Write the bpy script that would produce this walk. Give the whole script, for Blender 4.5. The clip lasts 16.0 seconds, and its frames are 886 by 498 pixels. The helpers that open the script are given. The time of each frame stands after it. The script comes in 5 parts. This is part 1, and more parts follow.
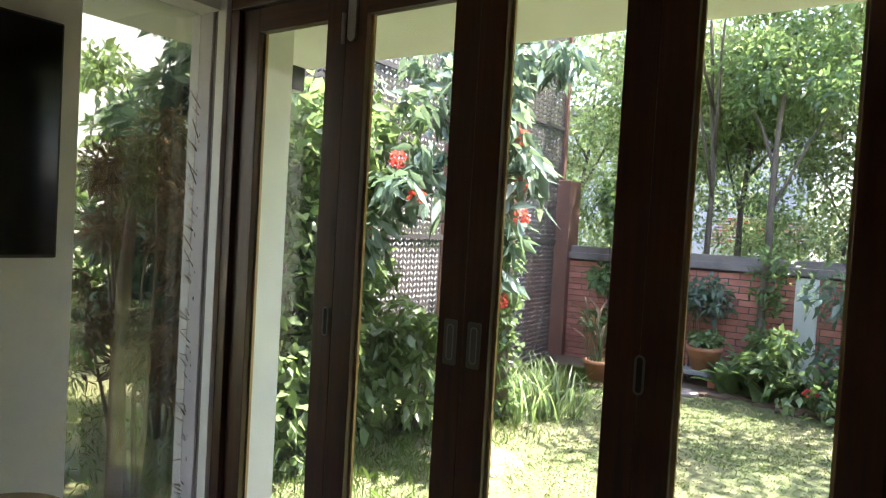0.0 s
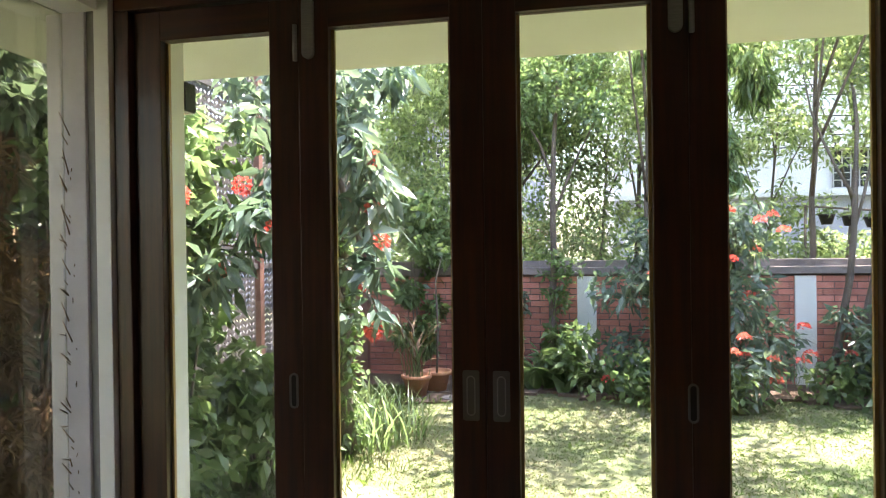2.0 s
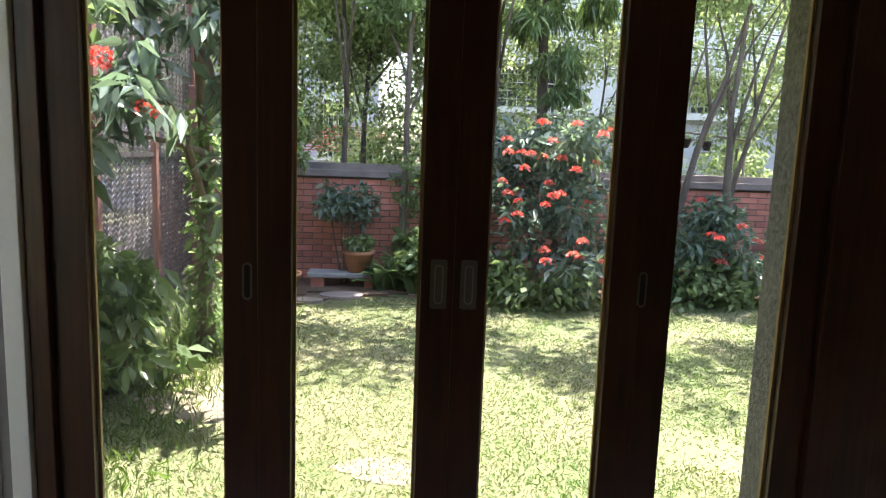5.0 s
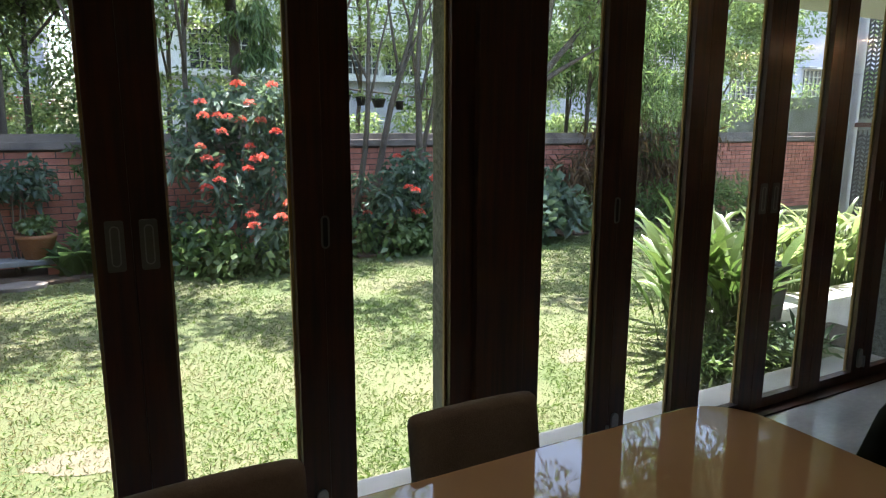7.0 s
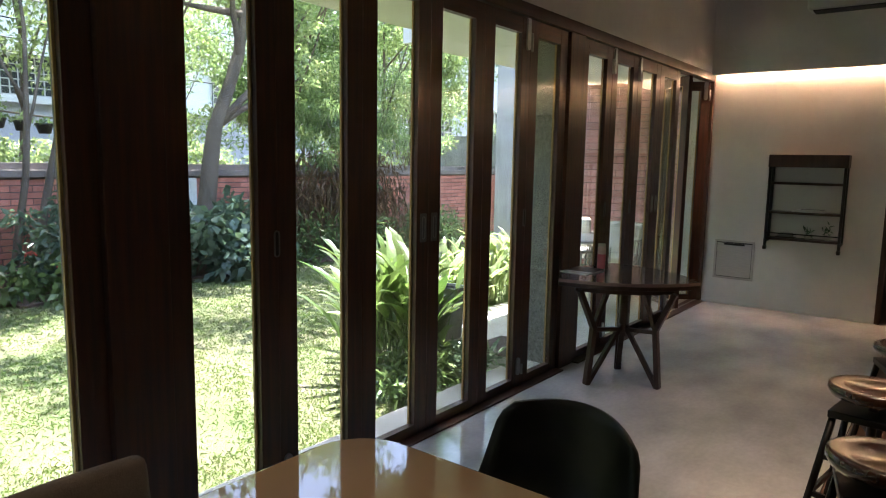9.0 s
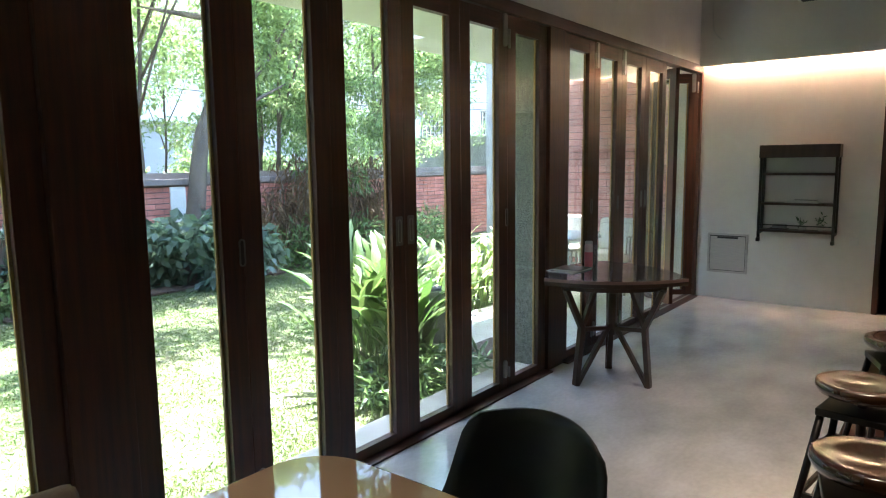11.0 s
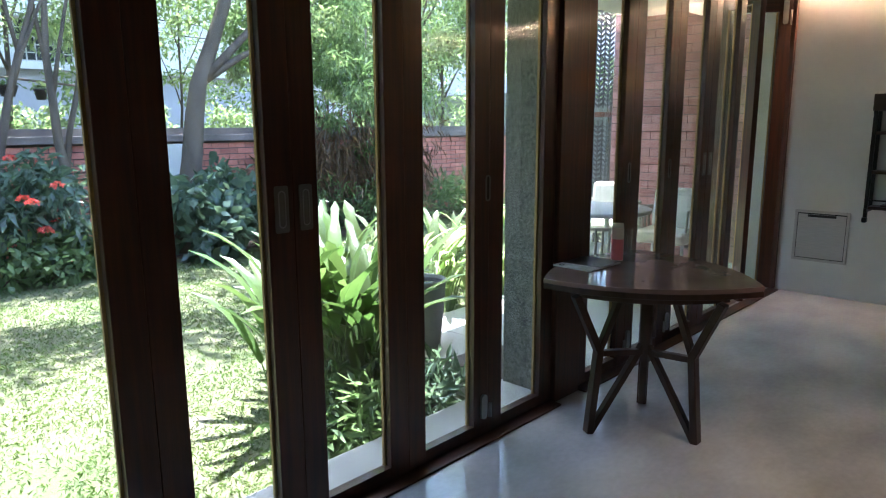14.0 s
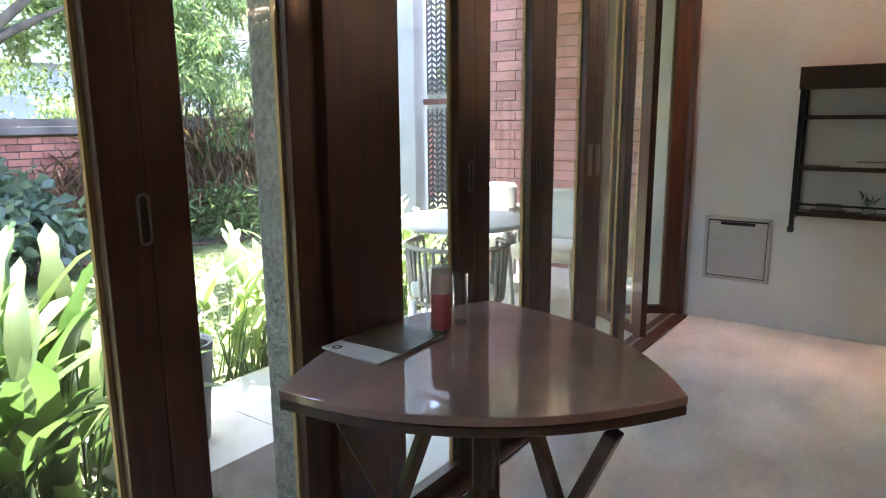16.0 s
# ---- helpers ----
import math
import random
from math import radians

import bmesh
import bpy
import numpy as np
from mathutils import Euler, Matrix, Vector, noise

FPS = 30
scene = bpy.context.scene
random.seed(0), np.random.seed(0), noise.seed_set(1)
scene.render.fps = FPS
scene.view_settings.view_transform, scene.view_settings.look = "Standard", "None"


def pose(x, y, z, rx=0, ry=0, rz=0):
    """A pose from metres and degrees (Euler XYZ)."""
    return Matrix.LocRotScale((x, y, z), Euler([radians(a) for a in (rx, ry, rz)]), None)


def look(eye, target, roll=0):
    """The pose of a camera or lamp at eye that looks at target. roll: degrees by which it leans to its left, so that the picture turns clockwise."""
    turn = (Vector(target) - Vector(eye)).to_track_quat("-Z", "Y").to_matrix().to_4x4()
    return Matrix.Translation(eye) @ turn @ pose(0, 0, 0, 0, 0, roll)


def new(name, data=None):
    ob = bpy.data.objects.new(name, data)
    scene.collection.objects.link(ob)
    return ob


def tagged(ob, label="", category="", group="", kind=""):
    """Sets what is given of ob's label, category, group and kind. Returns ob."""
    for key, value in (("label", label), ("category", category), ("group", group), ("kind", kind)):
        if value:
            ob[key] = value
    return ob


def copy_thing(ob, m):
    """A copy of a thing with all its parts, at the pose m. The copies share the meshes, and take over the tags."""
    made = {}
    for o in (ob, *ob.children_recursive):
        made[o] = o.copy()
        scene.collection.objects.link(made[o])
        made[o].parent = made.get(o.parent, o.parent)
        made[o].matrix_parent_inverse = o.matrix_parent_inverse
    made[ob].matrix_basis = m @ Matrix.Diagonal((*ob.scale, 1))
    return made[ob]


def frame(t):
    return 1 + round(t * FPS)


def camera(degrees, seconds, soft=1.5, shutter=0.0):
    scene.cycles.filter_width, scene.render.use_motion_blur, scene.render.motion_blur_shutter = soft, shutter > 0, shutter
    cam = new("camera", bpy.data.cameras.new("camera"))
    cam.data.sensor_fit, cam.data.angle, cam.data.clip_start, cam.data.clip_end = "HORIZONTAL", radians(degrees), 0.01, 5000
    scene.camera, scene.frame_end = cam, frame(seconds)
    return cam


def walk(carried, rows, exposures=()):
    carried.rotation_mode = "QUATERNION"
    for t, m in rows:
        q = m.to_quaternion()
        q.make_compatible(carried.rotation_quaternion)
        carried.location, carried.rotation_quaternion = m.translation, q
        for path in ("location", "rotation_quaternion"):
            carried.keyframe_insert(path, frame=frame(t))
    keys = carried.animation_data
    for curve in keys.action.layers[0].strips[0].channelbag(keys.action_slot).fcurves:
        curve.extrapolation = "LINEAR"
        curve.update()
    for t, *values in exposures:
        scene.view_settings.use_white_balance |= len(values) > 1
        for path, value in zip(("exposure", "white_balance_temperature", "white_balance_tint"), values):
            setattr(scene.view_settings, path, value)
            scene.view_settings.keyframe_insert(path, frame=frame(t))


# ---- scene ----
cam = camera(67.1, 16.0, soft=1.1)
PATH = [
    (0, (1.197, -1.899, 1.550), (0.0765, -0.2437, 1.4876), 3.26),
    (0.5, (1.007, -2.031, 1.568), (0.3776, -0.1382, 1.4259), 1.01),
    (1, (0.795, -1.982, 1.528), (0.3226, -0.0421, 1.4142), -0.51),
    (1.5, (0.561, -1.942, 1.588), (0.0156, -0.0196, 1.5031), -0.21),
    (2, (0.292, -2.033, 1.628), (-0.1052, -0.0725, 1.6177), -0.75),
    (2.5, (0.078, -2.053, 1.649), (-0.1692, -0.0706, 1.7416), 0.83),
    (3, (-0.029, -1.946, 1.714), (-0.2049, 0.0387, 1.8838), 1.02),
    (3.5, (-0.144, -1.936, 1.691), (-0.1698, 0.0627, 1.7526), 1.84),
    (6, (-0.193, -2.135, 1.506), (0.2445, -0.2187, 1.1350), 0.69),
    (6.5, (-0.156, -2.168, 1.499), (0.5657, -0.3386, 1.1336), 0.25),
    (7, (-0.115, -2.187, 1.524), (0.8245, -0.4595, 1.1603), 0.21),
    (7.5, (-0.081, -2.218, 1.518), (1.0590, -0.6038, 1.2064), 0.47),
    (8, (-0.063, -2.221, 1.506), (1.2374, -0.7293, 1.2163), 0.62),
    (8.5, (0.014, -2.248, 1.509), (1.4414, -0.8742, 1.2331), 0.50),
    (9, (0.145, -2.287, 1.525), (1.7118, -1.0721, 1.2636), 1.05),
    (11.5, (0.399, -2.333, 1.525), (1.9597, -1.1075, 1.2748), -0.93),
    (12, (0.596, -2.221, 1.518), (2.1270, -0.9527, 1.2979), 0.80),
    (12.5, (0.847, -2.107, 1.449), (2.4072, -0.9036, 1.1056), -0.97),
    (13, (1.198, -2.135, 1.411), (2.6287, -0.7672, 1.1217), 1.00),
    (13.5, (1.422, -2.071, 1.426), (2.8008, -0.6610, 1.0925), 0.54),
    (14, (1.711, -1.889, 1.436), (3.1291, -0.5273, 1.0706), -0.27),
    (14.5, (2.051, -1.705, 1.378), (3.5131, -0.3771, 1.0624), 0.50),
    (15, (2.406, -1.573, 1.400), (3.8704, -0.2511, 1.0692), 0.59),
    (15.5, (2.764, -1.401, 1.422), (4.3680, -0.2683, 1.0440), 1.10),
    (16, (3.200, -1.350, 1.367), (4.7840, -0.1901, 0.9858), -0.48),
]
walk(cam, [(t, look(eye, target, roll)) for t, eye, target, roll in PATH],
     [(0, 3.35, 6650, 24), (0.7, 2.9, 6650, 24), (1.5, 3.3, 6750, 27), (2.5, 3.65, 6850, 32), (3, 4.0, 6750, 38), (3.7, 3.9, 6850, 38), (6, 2.5, 6550, 20), (7, 2.6, 6450, 19), (8, 2.75, 6450, 19), (9, 3.15, 6300, 23), (11.5, 3.8, 5650, 17), (12, 3.75, 5600, 16), (12.5, 3.45, 5600, 13), (13, 3.3, 5650, 13), (13.5, 3.15, 5600, 15), (14, 3.25, 5600, 20), (14.5, 3.45, 5700, 24), (15, 3.55, 5900, 23), (15.5, 3.8, 6050, 24), (16, 4.0, 6050, 28)])

# ---- world, sun, exposure ----
SUN_ELEV, SUN_AZ = 72.0, 38.0      # height above the horizon; bearing of the sun, clockwise from +y
world = bpy.data.worlds.new("sky")
scene.world = world
world.use_nodes = True
_n = world.node_tree.nodes
_l = world.node_tree.links
_sky = _n.new("ShaderNodeTexSky")
_sky.sky_type = 'NISHITA'
_sky.sun_disc = False
_sky.sun_elevation = radians(SUN_ELEV)
_sky.sun_rotation = radians(SUN_AZ)
_sky.dust_density = 1.5
_sky.air_density = 1.2
_l.new(_sky.outputs[0], _n["Background"].inputs[0])
_n["Background"].inputs[1].default_value = 0.15
sun_data = bpy.data.lights.new("sun", 'SUN')
sun_data.energy = 4.4
sun_data.angle = radians(0.6)
sun_data.color = (1.0, 0.965, 0.91)
sun = new("sun", sun_data)
_d = Vector((math.sin(radians(SUN_AZ)) * math.cos(radians(SUN_ELEV)), math.cos(radians(SUN_AZ)) * math.cos(radians(SUN_ELEV)), math.sin(radians(SUN_ELEV))))
sun.matrix_world = look(_d * 40, (0, 0, 0))

# ---- materials ----
def mat(name, base, rough=0.5, metal=0.0, var=None, scale=8.0, detail=6.0, amount=0.5, bump=0.0, bump_scale=60.0, stretch=(1, 1, 1),
        spec=0.5, coat=0.0, rand=0.0, fine=0.0, coords="Object", rough_var=0.0):
    """Principled material: base and var mixed by noise, fine grain, bump, and a random shade for each object or island."""
    m = bpy.data.materials.new(name)
    m.use_nodes = True
    n, l = m.node_tree.nodes, m.node_tree.links
    p = n["Principled BSDF"]
    p.inputs["Roughness"].default_value = rough
    p.inputs["Metallic"].default_value = metal
    p.inputs["Specular IOR Level"].default_value = spec
    p.inputs["Coat Weight"].default_value = coat
    p.inputs["Coat Roughness"].default_value = 0.08
    tc = n.new("ShaderNodeTexCoord")
    mp = n.new("ShaderNodeMapping")
    mp.inputs["Scale"].default_value = stretch
    l.new(tc.outputs[coords], mp.inputs[0])
    tex = n.new("ShaderNodeTexNoise")
    tex.inputs["Scale"].default_value = scale
    tex.inputs["Detail"].default_value = detail
    l.new(mp.outputs[0], tex.inputs["Vector"])
    ramp = n.new("ShaderNodeMapRange")
    ramp.inputs[1].default_value, ramp.inputs[2].default_value = 0.35, 0.68
    l.new(tex.outputs[0], ramp.inputs[0])
    mix = n.new("ShaderNodeMix")
    mix.data_type = 'RGBA'
    mix.inputs[6].default_value = (*base, 1)
    v = var if var else tuple(c * (1 - amount * 0.4) for c in base)
    mix.inputs[7].default_value = (*v, 1)
    l.new(ramp.outputs[0], mix.inputs[0])
    out = mix.outputs[2]
    if fine or rand:
        hsv = n.new("ShaderNodeHueSaturation")
        l.new(out, hsv.inputs["Color"])
        add = n.new("ShaderNodeMath")
        add.operation = 'ADD'
        add.inputs[0].default_value = 1.0 - rand * 0.5 - fine * 0.5
        add.inputs[1].default_value = 0.0
        if fine:
            t2 = n.new("ShaderNodeTexNoise")
            t2.inputs["Scale"].default_value = scale * 14
            t2.inputs["Detail"].default_value = 3
            l.new(mp.outputs[0], t2.inputs["Vector"])
            mu = n.new("ShaderNodeMath")
            mu.operation = 'MULTIPLY_ADD'
            mu.inputs[1].default_value = fine
            mu.inputs[2].default_value = 1.0 - rand * 0.5 - fine * 0.5
            l.new(t2.outputs[0], mu.inputs[0])
            l.new(mu.outputs[0], add.inputs[0])
        if rand:
            oi = n.new("ShaderNodeObjectInfo")
            ge = n.new("ShaderNodeNewGeometry")
            s1 = n.new("ShaderNodeMath")
            s1.operation = 'ADD'
            l.new(oi.outputs["Random"], s1.inputs[0])
            l.new(ge.outputs["Random Per Island"], s1.inputs[1])
            fr = n.new("ShaderNodeMath")
            fr.operation = 'FRACT'
            l.new(s1.outputs[0], fr.inputs[0])
            m2 = n.new("ShaderNodeMath")
            m2.operation = 'MULTIPLY'
            m2.inputs[1].default_value = rand
            l.new(fr.outputs[0], m2.inputs[0])
            l.new(m2.outputs[0], add.inputs[1])
        l.new(add.outputs[0], hsv.inputs["Value"])
        out = hsv.outputs[0]
    l.new(out, p.inputs["Base Color"])
    if rough_var:
        rr = n.new("ShaderNodeMath")
        rr.operation = 'MULTIPLY_ADD'
        rr.inputs[1].default_value = rough_var
        rr.inputs[2].default_value = rough - rough_var / 2
        l.new(tex.outputs[0], rr.inputs[0])
        l.new(rr.outputs[0], p.inputs["Roughness"])
    if bump:
        t3 = n.new("ShaderNodeTexNoise")
        t3.inputs["Scale"].default_value = bump_scale
        t3.inputs["Detail"].default_value = 5
        l.new(mp.outputs[0], t3.inputs["Vector"])
        bm_ = n.new("ShaderNodeBump")
        bm_.inputs["Strength"].default_value = bump
        bm_.inputs["Distance"].default_value = 0.01
        l.new(t3.outputs[0], bm_.inputs["Height"])
        l.new(bm_.outputs[0], p.inputs["Normal"])
    return m


def leaf_mat(name, base, var, rough=0.4, through_=0.48, rand=0.6):
    """Leaf: gloss on top, light shining through, a random shade for each leaf."""
    m = mat(name, base, rough, var=var, scale=1.2, rand=rand, spec=0.5)
    n, l = m.node_tree.nodes, m.node_tree.links
    p = n["Principled BSDF"]
    src = p.inputs["Base Color"].links[0].from_socket
    tr = n.new("ShaderNodeBsdfTranslucent")
    gain = n.new("ShaderNodeMix")
    gain.data_type = 'RGBA'
    gain.blend_type = 'MULTIPLY'
    gain.inputs[0].default_value = 1.0
    gain.inputs[7].default_value = (1.3, 1.38, 0.95, 1)
    l.new(src, gain.inputs[6])
    l.new(gain.outputs[2], tr.inputs[0])
    mx = n.new("ShaderNodeMixShader")
    mx.inputs[0].default_value = through_
    l.new(p.outputs[0], mx.inputs[1])
    l.new(tr.outputs[0], mx.inputs[2])
    l.new(mx.outputs[0], n["Material Output"].inputs[0])
    return m


def glass_mat(name, tint=(0.93, 0.96, 0.94), gloss=0.42, low=0.035, dust_haze=0.03):
    """Thin clear pane: lets light straight through, mirrors more at a slant, with a trace of dust and a painted veil of
    glare haze.
    """
    m = bpy.data.materials.new(name)
    m.use_nodes = True
    n, l = m.node_tree.nodes, m.node_tree.links
    n.remove(n["Principled BSDF"])
    tr = n.new("ShaderNodeBsdfTransparent")
    tr.inputs[0].default_value = (*tint, 1)
    gl = n.new("ShaderNodeBsdfGlossy")
    gl.inputs["Roughness"].default_value = 0.01
    lw = n.new("ShaderNodeLayerWeight")
    lw.inputs[0].default_value = 0.5
    pw = n.new("ShaderNodeMath")
    pw.operation = 'POWER'
    pw.inputs[1].default_value = 4.0
    l.new(lw.outputs["Facing"], pw.inputs[0])
    ma = n.new("ShaderNodeMath")
    ma.operation = 'MULTIPLY_ADD'
    ma.inputs[1].default_value = gloss
    ma.inputs[2].default_value = low
    l.new(pw.outputs[0], ma.inputs[0])
    mx = n.new("ShaderNodeMixShader")
    l.new(ma.outputs[0], mx.inputs[0])
    l.new(tr.outputs[0], mx.inputs[1])
    l.new(gl.outputs[0], mx.inputs[2])
    df = n.new("ShaderNodeBsdfDiffuse")
    df.inputs[0].default_value = (0.8, 0.8, 0.78, 1)
    nz = n.new("ShaderNodeTexNoise")
    nz.inputs["Scale"].default_value = 5
    nz.inputs["Detail"].default_value = 8
    tc = n.new("ShaderNodeTexCoord")
    l.new(tc.outputs["Object"], nz.inputs["Vector"])
    dm = n.new("ShaderNodeMath")
    dm.operation = 'MULTIPLY'
    dm.inputs[1].default_value = dust_haze
    l.new(nz.outputs[0], dm.inputs[0])
    m2 = n.new("ShaderNodeMixShader")
    l.new(dm.outputs[0], m2.inputs[0])
    l.new(mx.outputs[0], m2.inputs[1])
    l.new(df.outputs[0], m2.inputs[2])
    l.new(m2.outputs[0], n["Material Output"].inputs[0])
    return m


def glow_mat(name, colour, strength):
    m = bpy.data.materials.new(name)
    m.use_nodes = True
    p = m.node_tree.nodes["Principled BSDF"]
    p.inputs["Base Color"].default_value = (*colour, 1)
    p.inputs["Emission Color"].default_value = (*colour, 1)
    p.inputs["Emission Strength"].default_value = strength
    return m


M = {}
M["wood"] = mat("dark_teak", (0.074, 0.0205, 0.0068), 0.42, var=(0.031, 0.0095, 0.0036), scale=3.0, stretch=(14, 14, 0.7), fine=0.35, bump=0.08, bump_scale=20, coat=0.15)
M["wood_h"] = mat("dark_teak_level", (0.074, 0.0205, 0.0068), 0.42, var=(0.031, 0.0095, 0.0036), scale=3.0, stretch=(0.7, 14, 14), fine=0.35, bump=0.08, bump_scale=20, coat=0.15)
# pale gold puts the sunlit look of the outer wood edges into the colour
M["bead"] = mat("sunlit_edge_bead", (0.42, 0.25, 0.09), 0.5, var=(0.3, 0.17, 0.06), scale=6, stretch=(8, 8, 1))
M["steel"] = mat("brushed_steel", (0.36, 0.355, 0.34), 0.42, 1.0, scale=30, stretch=(1, 1, 12), amount=0.4)
M["pullsteel"] = mat("satin_pull_steel", (0.17, 0.165, 0.155), 0.5, 0.3, scale=25, stretch=(1, 1, 10), amount=0.3)
M["panelsteel"] = mat("satin_steel_panel", (0.60, 0.565, 0.53), 0.42, 0.3, scale=12, stretch=(1, 1, 10), amount=0.3)
M["slot"] = mat("dark_recess", (0.012, 0.011, 0.01), 0.6)
M["plaster"] = mat("white_plaster", (0.80, 0.785, 0.75), 0.75, var=(0.70, 0.68, 0.645), scale=1.3, fine=0.06, bump=0.12, bump_scale=35)
M["paint_out"] = mat("outdoor_white_paint", (0.76, 0.77, 0.72), 0.7, var=(0.66, 0.67, 0.61), scale=1.8, fine=0.08, bump=0.1, bump_scale=50)
M["jamb"] = mat("lavender_grey_paint", (0.52, 0.485, 0.50), 0.7, var=(0.43, 0.40, 0.41), scale=3, fine=0.1, bump=0.1)
M["grey_post"] = mat("grey_render", (0.27, 0.25, 0.235), 0.8, var=(0.20, 0.185, 0.175), scale=4, fine=0.1, bump=0.15)
M["floor"] = mat("polished_concrete", (0.64, 0.625, 0.63), 0.14, var=(0.46, 0.445, 0.445), scale=1.9, fine=0.26, stretch=(1, 1.5, 1), bump=0.02, bump_scale=9, coat=0.3, rough_var=0.20)
M["wood_floor"] = mat("brown_wood_floor", (0.12, 0.055, 0.03), 0.28, var=(0.07, 0.03, 0.016), scale=3, stretch=(1, 12, 1), fine=0.2, rand=0.2)
M["glass"] = glass_mat("window_glass")
M["glass_film"] = glass_mat("filmed_window_glass", (0.66, 0.67, 0.60), 0.5, 0.06, 0.05)
M["concrete"] = mat("pale_paving_concrete", (0.52, 0.51, 0.48), 0.7, var=(0.41, 0.40, 0.37), scale=2.5, fine=0.15, bump=0.2, bump_scale=40)
M["grey_conc"] = mat("planter_concrete", (0.30, 0.30, 0.29), 0.8, var=(0.2, 0.2, 0.19), scale=3, fine=0.2, bump=0.25, bump_scale=40)
M["aggregate"] = mat("pebble_washed_concrete", (0.26, 0.25, 0.21), 0.85, var=(0.12, 0.115, 0.10), scale=55, fine=0.5, bump=1.0, bump_scale=75)
M["brick"] = mat("red_brick", (0.56, 0.225, 0.165), 0.8, var=(0.43, 0.155, 0.115), scale=6, fine=0.25, rand=0.45, bump=0.3, bump_scale=60)
M["brick2"] = mat("pink_red_brick", (0.52, 0.27, 0.235), 0.6, var=(0.40, 0.185, 0.16), scale=6, fine=0.2, rand=0.4, bump=0.3, bump_scale=60)
M["mortar"] = mat("mortar", (0.15, 0.11, 0.095), 0.9, var=(0.10, 0.075, 0.065), scale=9, fine=0.2, bump=0.2)
M["cap"] = mat("weathered_coping", (0.27, 0.225, 0.20), 0.85, var=(0.13, 0.11, 0.10), scale=3, fine=0.25, bump=0.3)
M["soil"] = mat("garden_soil", (0.13, 0.085, 0.055), 0.95, var=(0.07, 0.045, 0.03), scale=5, fine=0.5, bump=0.6)
M["ground"] = mat("lawn_ground", (0.08, 0.105, 0.038), 0.95, var=(0.135, 0.13, 0.07), scale=1.1, fine=0.6, bump=0.7, bump_scale=90, coords="Object")
M["grass"] = leaf_mat("grass_blade", (0.072, 0.140, 0.024), (0.128, 0.178, 0.048), 0.45, 0.42, 0.6)
M["straw"] = leaf_mat("dry_straw_blade", (0.235, 0.205, 0.115), (0.17, 0.162, 0.08), 0.6, 0.3, 0.5)
M["sand"] = mat("bare_sandy_soil", (0.17, 0.148, 0.10), 0.95, var=(0.12, 0.105, 0.07), scale=9, fine=0.5, bump=0.6, bump_scale=90)
M["bark"] = mat("grey_brown_bark", (0.16, 0.125, 0.095), 0.9, var=(0.08, 0.062, 0.048), scale=8, stretch=(1, 1, 0.25), fine=0.4, bump=0.6, bump_scale=30)
M["bark_pale"] = mat("pale_bark", (0.30, 0.27, 0.22), 0.85, var=(0.16, 0.14, 0.115), scale=6, stretch=(1, 1, 0.3), fine=0.3, bump=0.4, bump_scale=30)
M["leaf"] = leaf_mat("leaf_mid_green", (0.12, 0.185, 0.085), (0.20, 0.27, 0.135), 0.24, 0.5, 0.8)
M["leaf_dark"] = leaf_mat("leaf_dark_green", (0.10, 0.155, 0.12), (0.18, 0.235, 0.185), 0.22, 0.40, 0.7)
M["leaf_light"] = leaf_mat("leaf_light_green", (0.20, 0.265, 0.125), (0.32, 0.37, 0.21), 0.27, 0.55, 0.8)
M["leaf_var"] = leaf_mat("ginger_leaf", (0.065, 0.128, 0.036), (0.165, 0.21, 0.078), 0.33, 0.30, 0.9)
M["leaf_dry"] = leaf_mat("dry_brown_leaf", (0.10, 0.06, 0.032), (0.155, 0.095, 0.05), 0.75, 0.2)
M["petal"] = leaf_mat("orange_red_petal", (0.70, 0.10, 0.085), (0.82, 0.22, 0.18), 0.6, 0.3, 0.3)
M["terracotta"] = mat("terracotta", (0.42, 0.19, 0.10), 0.85, var=(0.30, 0.13, 0.07), scale=7, fine=0.2, bump=0.2)
M["chev"] = mat("dark_bronze_screen", (0.09, 0.08, 0.08), 0.55, 0.3, var=(0.13, 0.115, 0.11), scale=4)
M["rust"] = mat("rusty_post", (0.22, 0.10, 0.07), 0.75, var=(0.15, 0.07, 0.05), scale=5, fine=0.2)
M["tabletop"] = mat("glossy_beige_top", (0.37, 0.255, 0.16), 0.035, var=(0.32, 0.215, 0.135), scale=1.5, spec=0.7, fine=0.04, rough_var=0.02)
M["bistro"] = mat("brown_stone_top", (0.30, 0.205, 0.178), 0.04, var=(0.22, 0.15, 0.13), scale=4, spec=0.8, fine=0.15, rough_var=0.025)
M["table_wood"] = mat("dark_walnut", (0.055, 0.026, 0.015), 0.4, var=(0.032, 0.015, 0.009), scale=4, stretch=(6, 6, 1), fine=0.3)
M["fabric"] = mat("grey_brown_fabric", (0.13, 0.115, 0.10), 0.95, var=(0.10, 0.088, 0.076), scale=9, fine=0.4, bump=0.3, bump_scale=300, spec=0.2)
M["black"] = mat("black_shell", (0.012, 0.011, 0.011), 0.42, var=(0.018, 0.017, 0.016), scale=12, bump=0.04, bump_scale=200)
M["black_steel"] = mat("black_steel", (0.015, 0.014, 0.013), 0.4, 0.3, scale=10)
M["stool"] = mat("lacquered_dark_wood", (0.06, 0.026, 0.013), 0.22, var=(0.035, 0.015, 0.008), scale=4, stretch=(1, 9, 1), coat=0.7, fine=0.25)
M["screen_tv"] = mat("tv_glass", (0.005, 0.005, 0.006), 0.12, spec=0.4)
M["plastic_white"] = mat("white_plastic", (0.72, 0.72, 0.70), 0.4, scale=5, amount=0.1)
